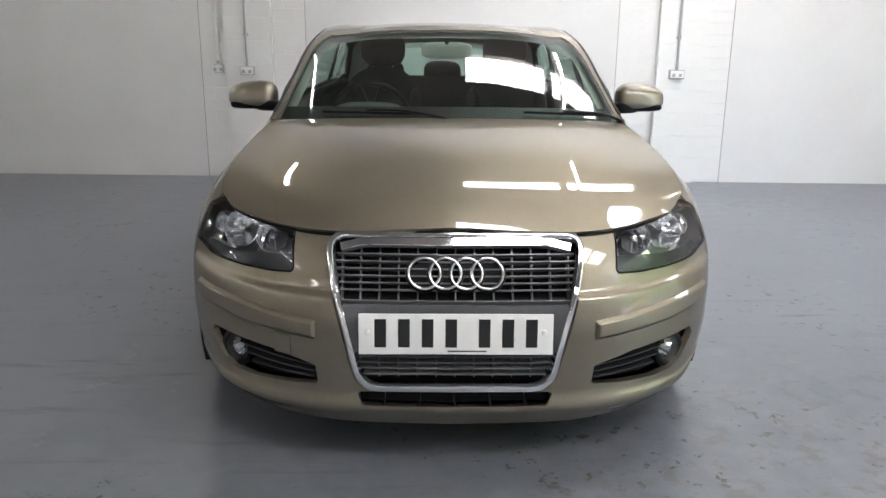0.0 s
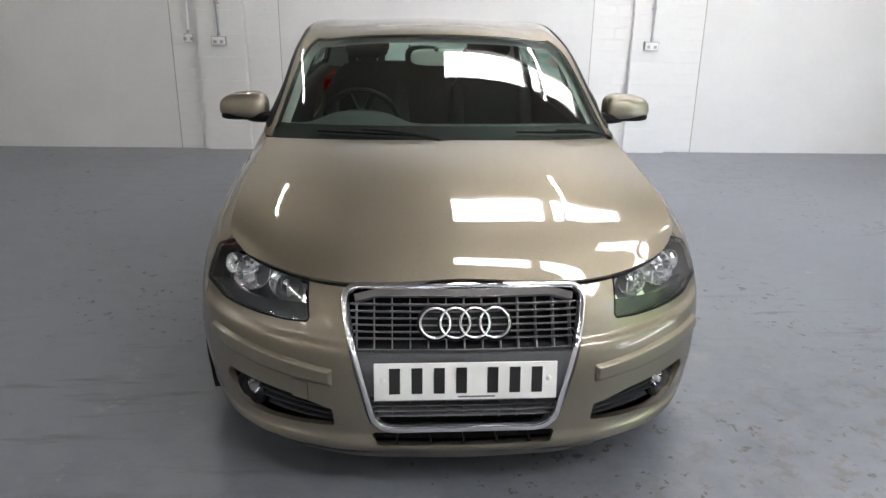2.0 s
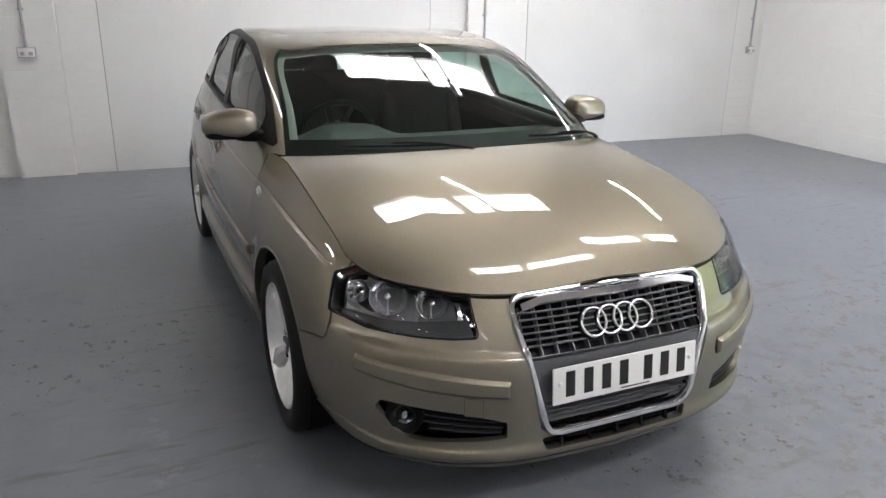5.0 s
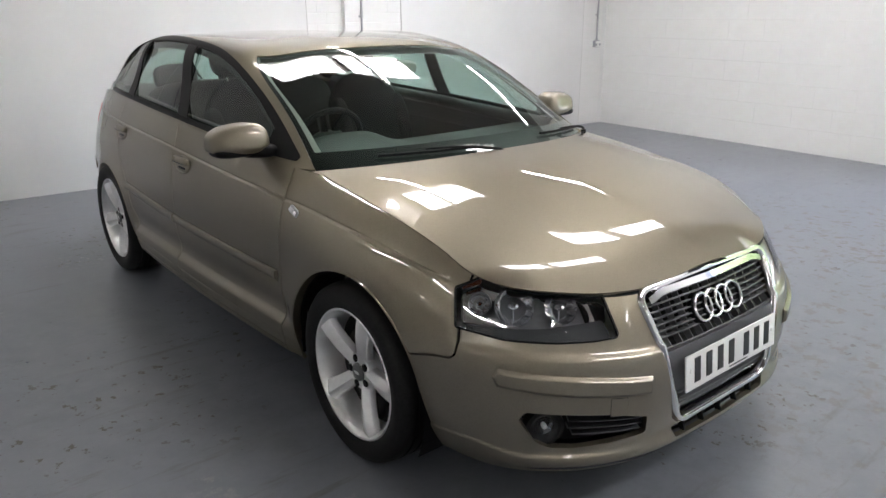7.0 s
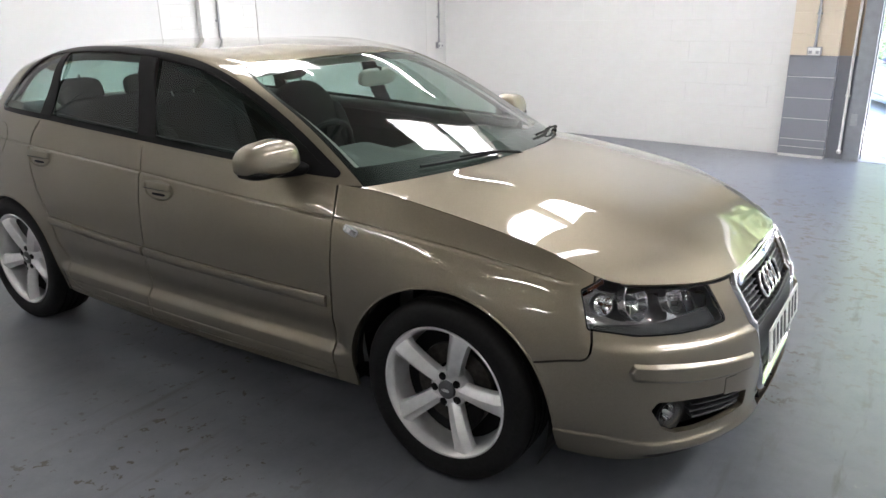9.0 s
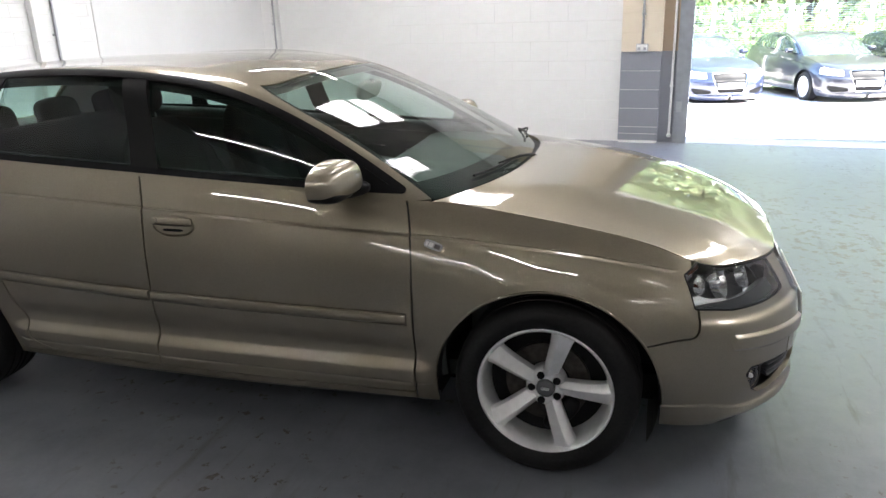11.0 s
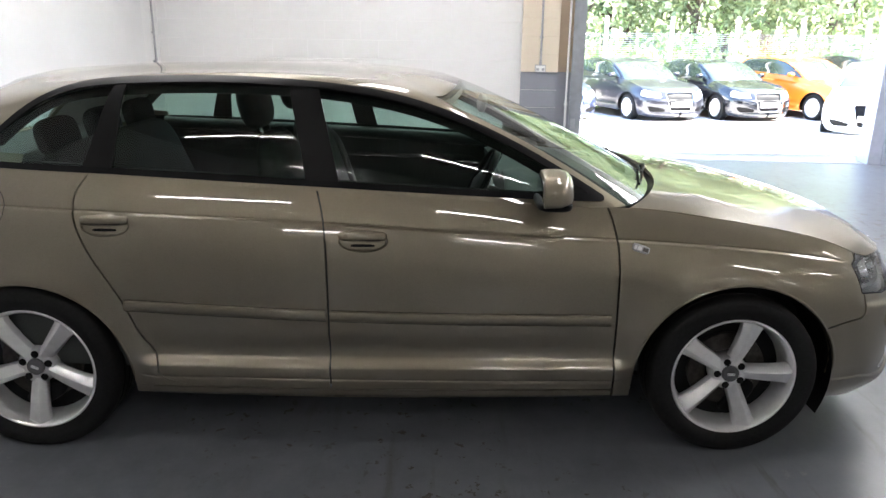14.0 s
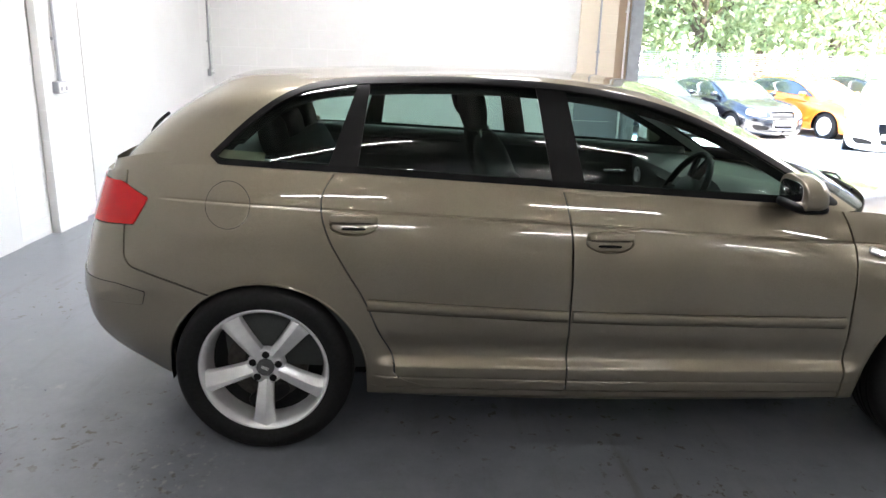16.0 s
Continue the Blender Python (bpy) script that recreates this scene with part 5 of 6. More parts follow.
for side in (-1, 1):
    panel("fog_recess", flank, grid(at_y(0.0) + 0.3, at_y(0.42), 0.01), np.linspace(0.05, 0.6, 60), [lambda p, u, v: -fog_hole(p, u, v) + 0.006], black_plastic, bumper, side=side, depth=-0.045, offset=-0.055)
    for z0, z1 in ((0.318, 0.338), (0.299, 0.314), (0.280, 0.290)):
        xs = np.linspace(0.392, 0.605 if z0 > 0.29 else 0.590, 12)
        zs = z0 + (z1 - z0) * (xs - 0.392) / 0.2
        p, n = nose_line(list(zip(xs, zs)), -0.020)
        p, n = p * [side, 1, 1], n * [side, 1, 1]
        part("fog_slat", sweep(p, n, [(-0.0035, -0.02), (-0.004, 0.002), (-0.0015, 0.008), (0.0025, 0.008), (0.004, 0.002), (0.0035, -0.02)]), lamp_grey, bumper, smooth=True)
    fog_at = pose(side * 0.640, 0.186, 0.312, 0, 0, side * 30)
    fog = part("fog_lamp", lathe([(0.050, 0.0), (0.044, 0.012), (0.030, 0.021), (0.012, 0.028), (0.014, 0.030)], 36, "y", fog_at), chrome, car, "round clear fog lamp in a dark recess", smooth=True)
    part("fog_housing", lathe([(0.014, 0.028), (0.004, 0.034), (-0.004, 0.046), (-0.002, 0.056), (0.03, 0.060)], 36, "y", fog_at), black_plastic, fog, smooth=True)
    part("bulb", blob((0.016, 0.03, 0.016), fog_at @ pose(0, 0.012, 0), rings=8, segs=12), plate_white, fog, smooth=True)
    part("lens", lathe([(-0.012, 0.0), (-0.010, 0.02), (-0.004, 0.038)], 36, "y", fog_at), clear_lens, fog, smooth=True)

# ---- the car: headlamps ----
for side in (-1, 1):
    head = panel("headlamp", flank, grid(at_y(0.03), at_y(0.52), 0.012), np.linspace(0.5, 1, 50), [lambda p, u, v: -lamp(p, u, v)], lamp_dark, car, "clear headlamp with chrome bowls", side=side, depth=-0.082, offset=-0.085)
    panel("lens", flank, grid(at_y(0.03), at_y(0.52), 0.009), np.linspace(0.5, 1, 70), [lambda p, u, v: -lamp(p, u, v) - 0.002], clear_lens, head, side=side, depth=0.004, offset=0.001)
    panel("seal", flank, grid(at_y(0.03), at_y(0.52), 0.006), np.linspace(0.5, 1, 120), [lambda p, u, v: -lamp(p, u, v), lambda p, u, v: lamp(p, u, v) + 0.0055], black_plastic, head, "black lamp edge", side=side, depth=0.01, offset=0.0012)
    for x, y, z, r, turn in ((0.638, 0.316, 0.644, 0.056, 14), (0.530, 0.236, 0.637, 0.047, 8)):
        m = pose(side * x, y, z, -21, 0, side * turn)
        # a bowl of flat facets with a clear rim, and the bulb's shield on its stem
        bowl = part("reflector", lathe([(0.066, 0.012), (0.058, r * 0.36), (0.044, r * 0.62), (0.024, r * 0.84), (0.0, r * 0.97)], 15, "y", m), reflector_silver, head, "faceted chrome headlamp bowl", smooth=False)
        part("bowl_rim", lathe([(0.0, r * 0.96), (-0.005, r * 0.99), (-0.004, r * 1.03), (0.020, r * 1.05)], 40, "y", m), reflector_silver, bowl, smooth=True)
        part("bulb_shield", lathe([(-0.004, 0.0), (-0.002, 0.007), (0.010, 0.011), (0.030, 0.010), (0.055, 0.006)], 16, "y", m), chrome, bowl, smooth=True)
        part("shield_stem", tube([m @ Vector((0, 0.02, -0.008)), m @ Vector((0, 0.03, -r * 0.74))], 0.0022, 6), lamp_silver, bowl)
    m = pose(side * 0.715, 0.384, 0.648, -12, 0, side * 42)
    bowl = part("indicator_bowl", lathe([(0.034, 0.008), (0.026, 0.016), (0.012, 0.025), (0.0, 0.030)], 9, "y", m), reflector_silver, head, "faceted indicator bowl", smooth=False)
    part("indicator_rim", lathe([(0.0, 0.030), (-0.003, 0.032), (0.016, 0.034)], 28, "y", m), lamp_dark, head, smooth=True)
    part("indicator_bulb", blob((0.012, 0.022, 0.012), m @ pose(0, 0.016, 0), rings=8, segs=12), amber, head, "amber indicator bulb", smooth=True)
    round_bowls = [lambda p, u, v, x=x, z=z, r=r: np.hypot(axis_x(p) - x, p[:, 2] - z) - r for x, z, r in ((0.644, 0.650, 0.056), (0.534, 0.642, 0.047), (0.715, 0.650, 0.032))]
    panel("bezel", flank, grid(at_y(0.03), at_y(0.52), 0.008), np.linspace(0.5, 1, 80), [lambda p, u, v: -lamp(p, u, v) - 0.003, lambda p, u, v: p[:, 2] - 0.602 - 0.03 * (axis_x(p) - 0.5)] + round_bowls, chrome, head, "silvery plate round the lamp bowls", side=side, depth=0.003, offset=-0.048)
    panel("corner_reflector", flank, grid(at_y(0.20), at_y(0.52), 0.006), np.linspace(0.7, 1, 60), [strip_area([(1.088, 0.742), (1.097, 0.714), (1.17, 0.700), (1.16, 0.714), (1.11, 0.742)], 0.003), lambda p, u, v: -lamp(p, u, v) - 0.006], amber, head, "amber corner reflector", side=side, depth=0.004, offset=-0.006)
    f = strip_area([(0.57, 0.575), (0.60, 0.610), (0.85, 0.598), (1.15, 0.600), (1.15, 0.58), (1.0, 0.566), (0.8, 0.566)], 0.008)
    panel("lower_trim", flank, grid(at_y(0.03), at_y(0.52), 0.012), np.linspace(0.5, 1, 70), [f], lamp_grey, head, side=side, depth=0.03, offset=-0.030)


# ---- the car: flank details ----
def side_line(ys, zs, side, out=0.0):
    p, n = skin(1, ys, zs)
    return (p + n * out) * [side, 1, 1], n * [side, 1, 1]


mould_z = Curve((1.3, 0.511), (2.34, 0.523), (3.08, 0.553))
clear_white = material("clear_repeater", (0.75, 0.76, 0.76), 0.12, coat=1.0)
for side in (-1, 1):
    for key, y0, y1 in (("front", 1.328, 2.332), ("rear", 2.348, 3.066)):
        ys = np.linspace(y0, y1, 30)
        p, n = side_line(ys, mould_z(ys), side)
        # a black band behind the moulding draws the shade along its edges
        part("moulding_gap_shade", sweep(p, n, [(-0.0222, -0.004), (-0.0222, 0.0010), (0.0222, 0.0010), (0.0222, -0.004)]), black_plastic, doors[key, side])
        part("side_moulding", sweep(p, n, [(-0.021, -0.004), (-0.021, 0.008), (-0.019, 0.0125), (-0.014, 0.0148), (0.002, 0.0150), (0.013, 0.0125), (0.019, 0.006), (0.021, 0.001), (0.021, -0.004)]), paint, doors[key, side], smooth=True)
    for key, yc, zc in (("front", 2.214, 0.800), ("rear", 3.115, 0.842)):
        # the grip over its scooped cup
        p, n = side_line(np.array([yc]), np.array([zc]), side)
        nx = Vector(n[0])
        m = Matrix.Translation(Vector(p[0])) @ Vector((0, 0, 1)).rotation_difference(Vector((0, 0, 1))).to_matrix().to_4x4()
        rot = Matrix((Vector((0, 1, 0)).cross(nx).normalized(), Vector((0, 1, 0)), nx)).transposed().to_4x4()
        up = 1 if rot.col[0][2] > 0 else -1
        m = Matrix.Translation(Vector(p[0])) @ rot
        grip = part("door_handle", blob((0.036, 0.168, 0.030), m @ pose(0.014 * up, 0, 0.010), power=(4, 2.6)), paint, doors[key, side], "body-coloured door handle", smooth=True)
        part("handle_cup", blob((0.052, 0.150, 0.006), m @ pose(-0.008 * up, 0, 0.0005), power=(3, 2.2)), paint, grip, "scooped handle recess", smooth=True)
        # no hollow is cut: a black blob stands for the shade under the grip
        part("cup_shade", blob((0.013, 0.098, 0.007), m @ pose(-0.019 * up, 0, 0.0010), power=(3, 2.2)), black_plastic, grip, "black patch for the shade under the grip", smooth=True)
        part("cup_edge", sweep(*[np.array([tuple(m @ Vector((-0.004 * up + 0.036 * math.cos(a), 0.084 * math.sin(a), 0.001))) for a in np.linspace(0, 2 * math.pi, 40, endpoint=False)]), np.array([tuple(nx)] * 40)], [(-0.005, -0.002), (0, 0.004), (0.005, -0.002)], True), paint, grip, smooth=True)
        part("handle_slit", box(0.002, 0.135, 0.002, m @ pose(0.001 * up, 0.005, 0.0235)), black_plastic, grip)
        if key == "front":
            part("key_lock", blob((0.024, 0.024, 0.008), m @ pose(0.014 * up, 0.066, 0.023)), paint, grip, smooth=True)
    p, n = side_line(np.array([1.233]), np.array([0.772]), side)
    part("side_repeater", blob((0.012, 0.064, 0.028), Matrix.Translation(Vector(p[0])) @ Vector((1, 0, 0)).rotation_difference(Vector(n[0])).to_matrix().to_4x4(), power=(4, 4)), lamp_silver, wings[side], "clear side indicator", smooth=True)
    rep = Matrix.Translation(Vector(p[0]) + Vector(n[0]) * 0.0065) @ Vector((1, 0, 0)).rotation_difference(Vector(n[0])).to_matrix().to_4x4()
    for dy, wide in ((-0.016, 0.018), (0.006, 0.014), (0.021, 0.007)):
        part("reflector", box(0.002, wide, 0.014, rep @ pose(0, dy, 0.001)), chrome if dy < 0 else clear_white, wings[side], bevel=0.0006)
    ys = np.linspace(1.38, 3.53, 60)
    belt = np.interp(ys, [1.36, 1.62, 2.35, 3.10, 3.55], [0.921, 0.934, 0.971, 1.006, 1.024])
    # the arch lips, the splitter under the nose
    for cy, a, b in ((FRONT_AXLE, 0.375, 0.360), (REAR_AXLE, 0.362, 0.336)):
        ang = np.linspace(math.radians(-2), math.radians(182), 60)
        ly, lz = cy + (a + 0.003) * np.cos(ang), HUB - 0.02 + (b + 0.003) * np.sin(ang)
        p, n = side_line(ly, np.maximum(lz, 0.22), side)
        part("arch_lip", sweep(p, n, [(-0.004, -0.030), (-0.004, 0.001), (0.0, 0.003), (0.004, 0.001), (0.004, -0.030)]), paint, car, smooth=True)
        # liner
        bm = bmesh.new()
        rows = []
        for t in np.linspace(math.radians(-9), math.radians(205 if cy < 2 else 189), 26):
            rows.append([bm.verts.new((side * x, cy + (a - 0.004) * math.cos(t), HUB - 0.02 + (b + 0.004) * math.sin(t))) for x in (0.46, 0.845 if cy < 2 else 0.830)])
        for q, w in zip(rows, rows[1:]):
            bm.faces.new((q[0], q[1], w[1], w[0]))
        bm.faces.new([r[0] for r in rows])
        part("wheel_well", bm, black_plastic, car, "black wheel arch liner", smooth=False)

# ---- the car: mirrors ----
for side in (-1, 1):
    def bend(c):
        # high and square at its inner end, low and swept back at its tip, with a flat foot
        k = (c.x / 0.109 + 1) / 2
        c.z *= (1.26 - 0.40 * max(k, 0) ** 2.2) if c.z > 0 else 0.66
        c.y += 0.040 * k * k + 0.12 * max(c.z, 0)
        if c.y > 0.052:
            c.y = 0.052 + (c.y - 0.052) * 0.12
        return c

    bm = blob((0.222, 0.138, 0.125), None, power=(4.2, 3.2), rings=30, segs=44, shape=bend)
    bm.transform(Matrix.Diagonal((side, 1, 1, 1)))
    if side < 0:
        bmesh.ops.reverse_faces(bm, faces=bm.faces)
    bm.transform(Matrix.Translation((side * 0.884, 1.548, 0.978)))
    house = part("door_mirror", bm, paint, car, "body-coloured door mirror on a black foot", smooth=True)
    bm = blob((0.206, 0.122, 0.042), pose(side * 0.882, 1.562, 0.949), power=(3.6, 3))
    part("mirror_foot", bm, black_plastic, house, smooth=True)
    part("mirror_arm", blob((0.15, 0.085, 0.052), pose(side * 0.812, 1.530, 0.946, 0, 0, side * 30), power=(3, 2.6)), black_plastic, house, smooth=True)
    part("mirror_glass", blob((0.165, 0.004, 0.09), pose(side * 0.880, 1.606, 0.990), power=(3.5, 3.5)), chrome, house, smooth=True)

# ---- the car: wheels ----
def build_wheel():
    rim = part("wheel", lathe([(0.100, 0.2245), (0.1035, 0.221), (0.102, 0.216), (0.092, 0.209), (0.070, 0.203), (0.030, 0.196), (-0.05, 0.190), (-0.09, 0.205), (-0.10, 0.222)], 80, "x"), satin_silver, car,
               "silver five-spoke alloy wheel with a low tyre", smooth=True)
    part("tyre", lathe([(-0.093, 0.212), (-0.110, 0.245), (-0.113, 0.268), (-0.104, 0.290), (-0.092, 0.300), (-0.075, 0.3035), (-0.060, 0.305), (-0.059, 0.298), (-0.051, 0.298), (-0.050, 0.3055), (-0.020, 0.306),
                        (-0.019, 0.298), (-0.009, 0.298), (-0.008, 0.306), (0.008, 0.306), (0.009, 0.298), (0.019, 0.298), (0.020, 0.306), (0.050, 0.3055), (0.051, 0.298), (0.059, 0.298), (0.060, 0.305), (0.075, 0.3035),
                        (0.092, 0.300), (0.104, 0.290), (0.110, 0.278), (0.1105, 0.274), (0.113, 0.268), (0.1115, 0.250), (0.1065, 0.236), (0.1055, 0.2335), (0.104, 0.2285), (0.100, 0.2225), (0.093, 0.212)], 96, "x"), rubber, rim, "low-profile black tyre", smooth=True)
    shape = [(0.046, 0.052, 0.070), (0.075, 0.055, 0.078), (0.115, 0.060, 0.087), (0.155, 0.066, 0.093), (0.190, 0.073, 0.096), (0.208, 0.086, 0.094), (0.217, 0.102, 0.090)]
    for k in range(5):
        bm = bmesh.new()
        rows = []
        for r, w, x in shape:
            cross = [(-0.5, -0.034), (-0.49, -0.014), (-0.45, -0.012), (-0.19, 0.0035), (-0.14, 0.0050), (-0.08, 0.0038), (0.44, -0.012), (0.49, -0.015), (0.5, -0.034)]
            drop = 0.45 * max(0, r - 0.2)
            rows.append([bm.verts.new((x + d * (1 if r < 0.2 else 1.0) - (0.004 if abs(a) > 0.45 else 0), w * a, r - 0.06 * (a * w) ** 2 * 20)) for a, d in cross])
        for q, t in zip(rows, rows[1:]):
            for i in range(len(q) - 1):
                bm.faces.new((q[i], q[i + 1], t[i + 1], t[i]))
            bm.faces.new((q[-1], q[0], t[0], t[-1]))
        bm.faces.new(rows[0])
        bm.faces.new(rows[-1][::-1])
        bmesh.ops.recalc_face_normals(bm, faces=bm.faces)
        bm.transform(Matrix.Rotation(2 * math.pi * k / 5, 4, "X"))
        part("spoke", bm, satin_silver, rim, smooth=True)
    part("hub", lathe([(0.0, 0.066), (0.060, 0.066), (0.068, 0.060), (0.071, 0.034), (0.066, 0.032), (0.066, 0.0)], 40, "x"), satin_silver, rim, smooth=True)
    cap = part("hub_cap", lathe([(0.064, 0.031), (0.075, 0.030), (0.078, 0.026), (0.0785, 0.0)], 32, "x"), grey_plastic, rim, "dark centre cap", smooth=True)
    part("cap_mark", merge(*[lathe([(0.0788 + 0.001 * math.cos(a), 0.0042 + 0.001 * math.sin(a)) for a in (math.pi * k / 3 for k in range(6))], 16, "x", Matrix.Rotation(math.radians(-128), 4, "X") @ Matrix.Translation((0, y, 0)), True) for y in (-0.009, -0.003, 0.003, 0.009)]), satin_silver, rim, smooth=True)
    for k in range(5):
        a = 2 * math.pi * (k + 0.5) / 5
        part("wheel_bolt", lathe([(0.062, 0.0135), (0.0725, 0.0130), (0.0745, 0.0095), (0.0745, 0.0)], 18, "x", Matrix.Translation((0, 0.0465 * math.sin(a), 0.0465 * math.cos(a)))), black_plastic, rim, smooth=True)
    part("brake_disc", lathe([(0.020, 0.075), (0.024, 0.080), (0.024, 0.140), (0.010, 0.142), (0.004, 0.08)], 48, "x"), dark_metal, rim, "brown-grey brake disc", smooth=True)
    part("backplate", lathe([(0.006, 0.0), (0.006, 0.194)], 40, "x"), black_plastic, rim)
    part("caliper", blob((0.05, 0.07, 0.16), pose(0.018, -0.120, 0.03, 14), power=(4, 3), rings=12, segs=20), black_plastic, rim, smooth=True)
    return rim


right_turn = pose(0, 0, 0, 0, 0, 180)
wheel = build_wheel()
TRACK, WHEEL_Z, GROW = 0.765, 0.288, Matrix.Diagonal((1, 1.03, 1.03, 1))
wheel.matrix_world = Matrix.Translation((-TRACK, FRONT_AXLE, WHEEL_Z)) @ right_turn @ pose(0, 0, 0, 128) @ GROW
copy_thing(wheel, Matrix.Translation((-TRACK - 0.004, REAR_AXLE + 0.012, WHEEL_Z)) @ right_turn @ pose(0, 0, 0, 105) @ GROW)
copy_thing(wheel, Matrix.Translation((TRACK, FRONT_AXLE, WHEEL_Z)) @ pose(0, 0, 0, 20) @ GROW)
copy_thing(wheel, Matrix.Translation((TRACK + 0.004, REAR_AXLE + 0.012, WHEEL_Z)) @ pose(0, 0, 0, 50) @ GROW)

# ---- the car: scuttle, wipers, underside ----
bm = bmesh.new()
rows = []
for a in np.linspace(-1, 1, 41):
    r = bonnet(np.array([a]), np.array([1.0]))[0]
    g = cabin(np.array([a * 0.97]), np.array([0.05]))[0]
    rows.append([bm.verts.new((r[0], r[1] - 0.02, r[2] - 0.016)), bm.verts.new(((r[0] + g[0]) / 2, (r[1] + g[1]) / 2, min(r[2], g[2]) - 0.022)), bm.verts.new((g[0], g[1] + 0.02, g[2] + 0.004))])
for q, t in zip(rows, rows[1:]):
    for i in range(2):
        bm.faces.new((q[i], q[i + 1], t[i + 1], t[i]))
bmesh.ops.recalc_face_normals(bm, faces=bm.faces)
part("scuttle", bm, black_plastic, car, "black wiper tray below the screen", smooth=True)


def screen_point(g, h, out):
    p = cabin(np.array([g]), np.array([h]))[0]
    n = np.cross(cabin(np.array([g + 0.01]), np.array([h]))[0] - p, cabin(np.array([g]), np.array([h + 0.01]))[0] - p)
    n /= np.linalg.norm(n)
    n *= np.sign(n[2])
    return p + n * out


# both blades lie along the foot of the screen, spindles near each end
for g_arm, g_tip, h_tip, g_end in ((0.90, 0.36, 0.055, 0.80), (-0.02, -0.62, 0.05, -0.12)):
    arm = [screen_point(g_arm + (g_tip + (g_end - g_tip) * 0.45 - g_arm) * k, -0.02 + 0.07 * k if k < 1 else 0.05, 0.018 + 0.012 * math.sin(math.pi * k)) for k in np.linspace(0, 1, 12)]
    wiper = part("wiper", tube(arm, lambda k: 0.0065 - 0.0025 * k, 8), black_plastic, car, "black windscreen wiper", smooth=True)
    blade = [screen_point(g_tip + (g_end - g_tip) * k, h_tip - 0.02 * k, 0.010) for k in np.linspace(0, 1, 16)]
    part("blade", tube(blade, 0.0055, 6), black_plastic, wiper)
    part("spindle", lathe([(0.0, 0.0), (0.0, 0.012), (-0.03, 0.014)], 16, "z", Matrix.Translation(Vector(arm[0]))), black_plastic, wiper, smooth=True)
# the tailgate's spoiler: a blade that carries the roof's line on over the rear window
bm = bmesh.new()
rows = []
for a in np.linspace(-1, 1, 41):
    x = 0.530 * a
    y0, y1 = 3.36 - 0.02 * a * a, 3.700 - 0.085 * a * a - 0.05 * a ** 8
    z0, z1 = 1.334 - 0.030 * a * a - 0.018 * a ** 4, 1.300 - 0.012 * a * a - 0.040 * a ** 4
    rows.append([bm.verts.new(q) for q in ((x, y0, z0), (x, (y0 + y1) / 2, (z0 + z1) / 2 + 0.008), (x, y1 - 0.012, z1 + 0.002), (x, y1, z1 - 0.006), (x, y1 - 0.004, z1 - 0.020), (x, y1 - 0.10, z1 - 0.046), (x, y0, z0 - 0.05))])
for q, t in zip(rows, rows[1:]):
    for i in range(len(q)):
        j = (i + 1) % len(q)
        bm.faces.new((q[i], q[j], t[j], t[i]))
bm.faces.new(rows[0])
bm.faces.new(rows[-1][::-1])
bmesh.ops.recalc_face_normals(bm, faces=bm.faces)
part("roof_spoiler", bm, paint, car, smooth=True)
rear_arm = [cabin(np.array([2.99]), np.array([h]))[0] + np.array([-0.10 * k, 0.014 + 0.016 * math.sin(3 * k), 0.008]) for k, h in zip(np.linspace(0, 1, 8), np.linspace(0.12, 0.42, 8))]
part("rear_wiper", tube(rear_arm, 0.008, 8), black_plastic, car, "black rear wiper", smooth=True)

part("underbody", merge(span(-0.62, 0.62, 0.30, 3.4, 0.17, 0.27), span(-0.5, 0.5, 3.4, 3.95, 0.24, 0.32), span(-0.76, 0.76, 1.24, 3.05, 0.19, 0.25), span(-0.46, 0.46, 0.16, 1.00, 0.22, 0.64), span(-0.60, 0.60, 0.5, 1.0, 0.3, 0.72), span(-0.55, 0.55, 3.5, 4.1, 0.3, 0.6)), black_plastic, car, "dark underside")
part("bulkhead", merge(span(-0.70, 0.70, 1.08, 1.14, 0.25, 0.86), span(-0.72, 0.72, 1.1, 3.6, 0.24, 0.30)), dash_black, car)
for side in (-1, 1):
    panel("door_lining", flank, grid(at_y(1.2), at_y(3.6), 0.05), np.linspace(0.05, 1.0, 40), [lambda p, u, v: p[:, 2] - 0.27], dash_black, car, "dark inner door trim", side=side, depth=0, offset=-0.055)
    ys = np.linspace(1.42, 3.45, 24)
    part("door_capping", tube([(side * float(np.interp(y, [1.42, 2.4, 3.45], [0.715, 0.735, 0.69])), y, float(np.interp(y, [1.36, 2.35, 3.55], [0.905, 0.955, 1.01]))) for y in ys], 0.032, 10), dash_black, car, smooth=True)
    part("inner_handle", blob((0.02, 0.13, 0.022), pose(side * 0.70, 1.80, 0.80)), chrome, car, smooth=True)

# ---- the car: cabin ----
def slab(w, d, h, m, power=3.2, waist=0.0):
    return blob((w, d, h), m, power=(power, power), rings=18, segs=28, shape=(lambda c: Vector((c.x * (1 - waist * (2 * c.z / h) ** 2 * (c.z > 0)), c.y, c.z))))


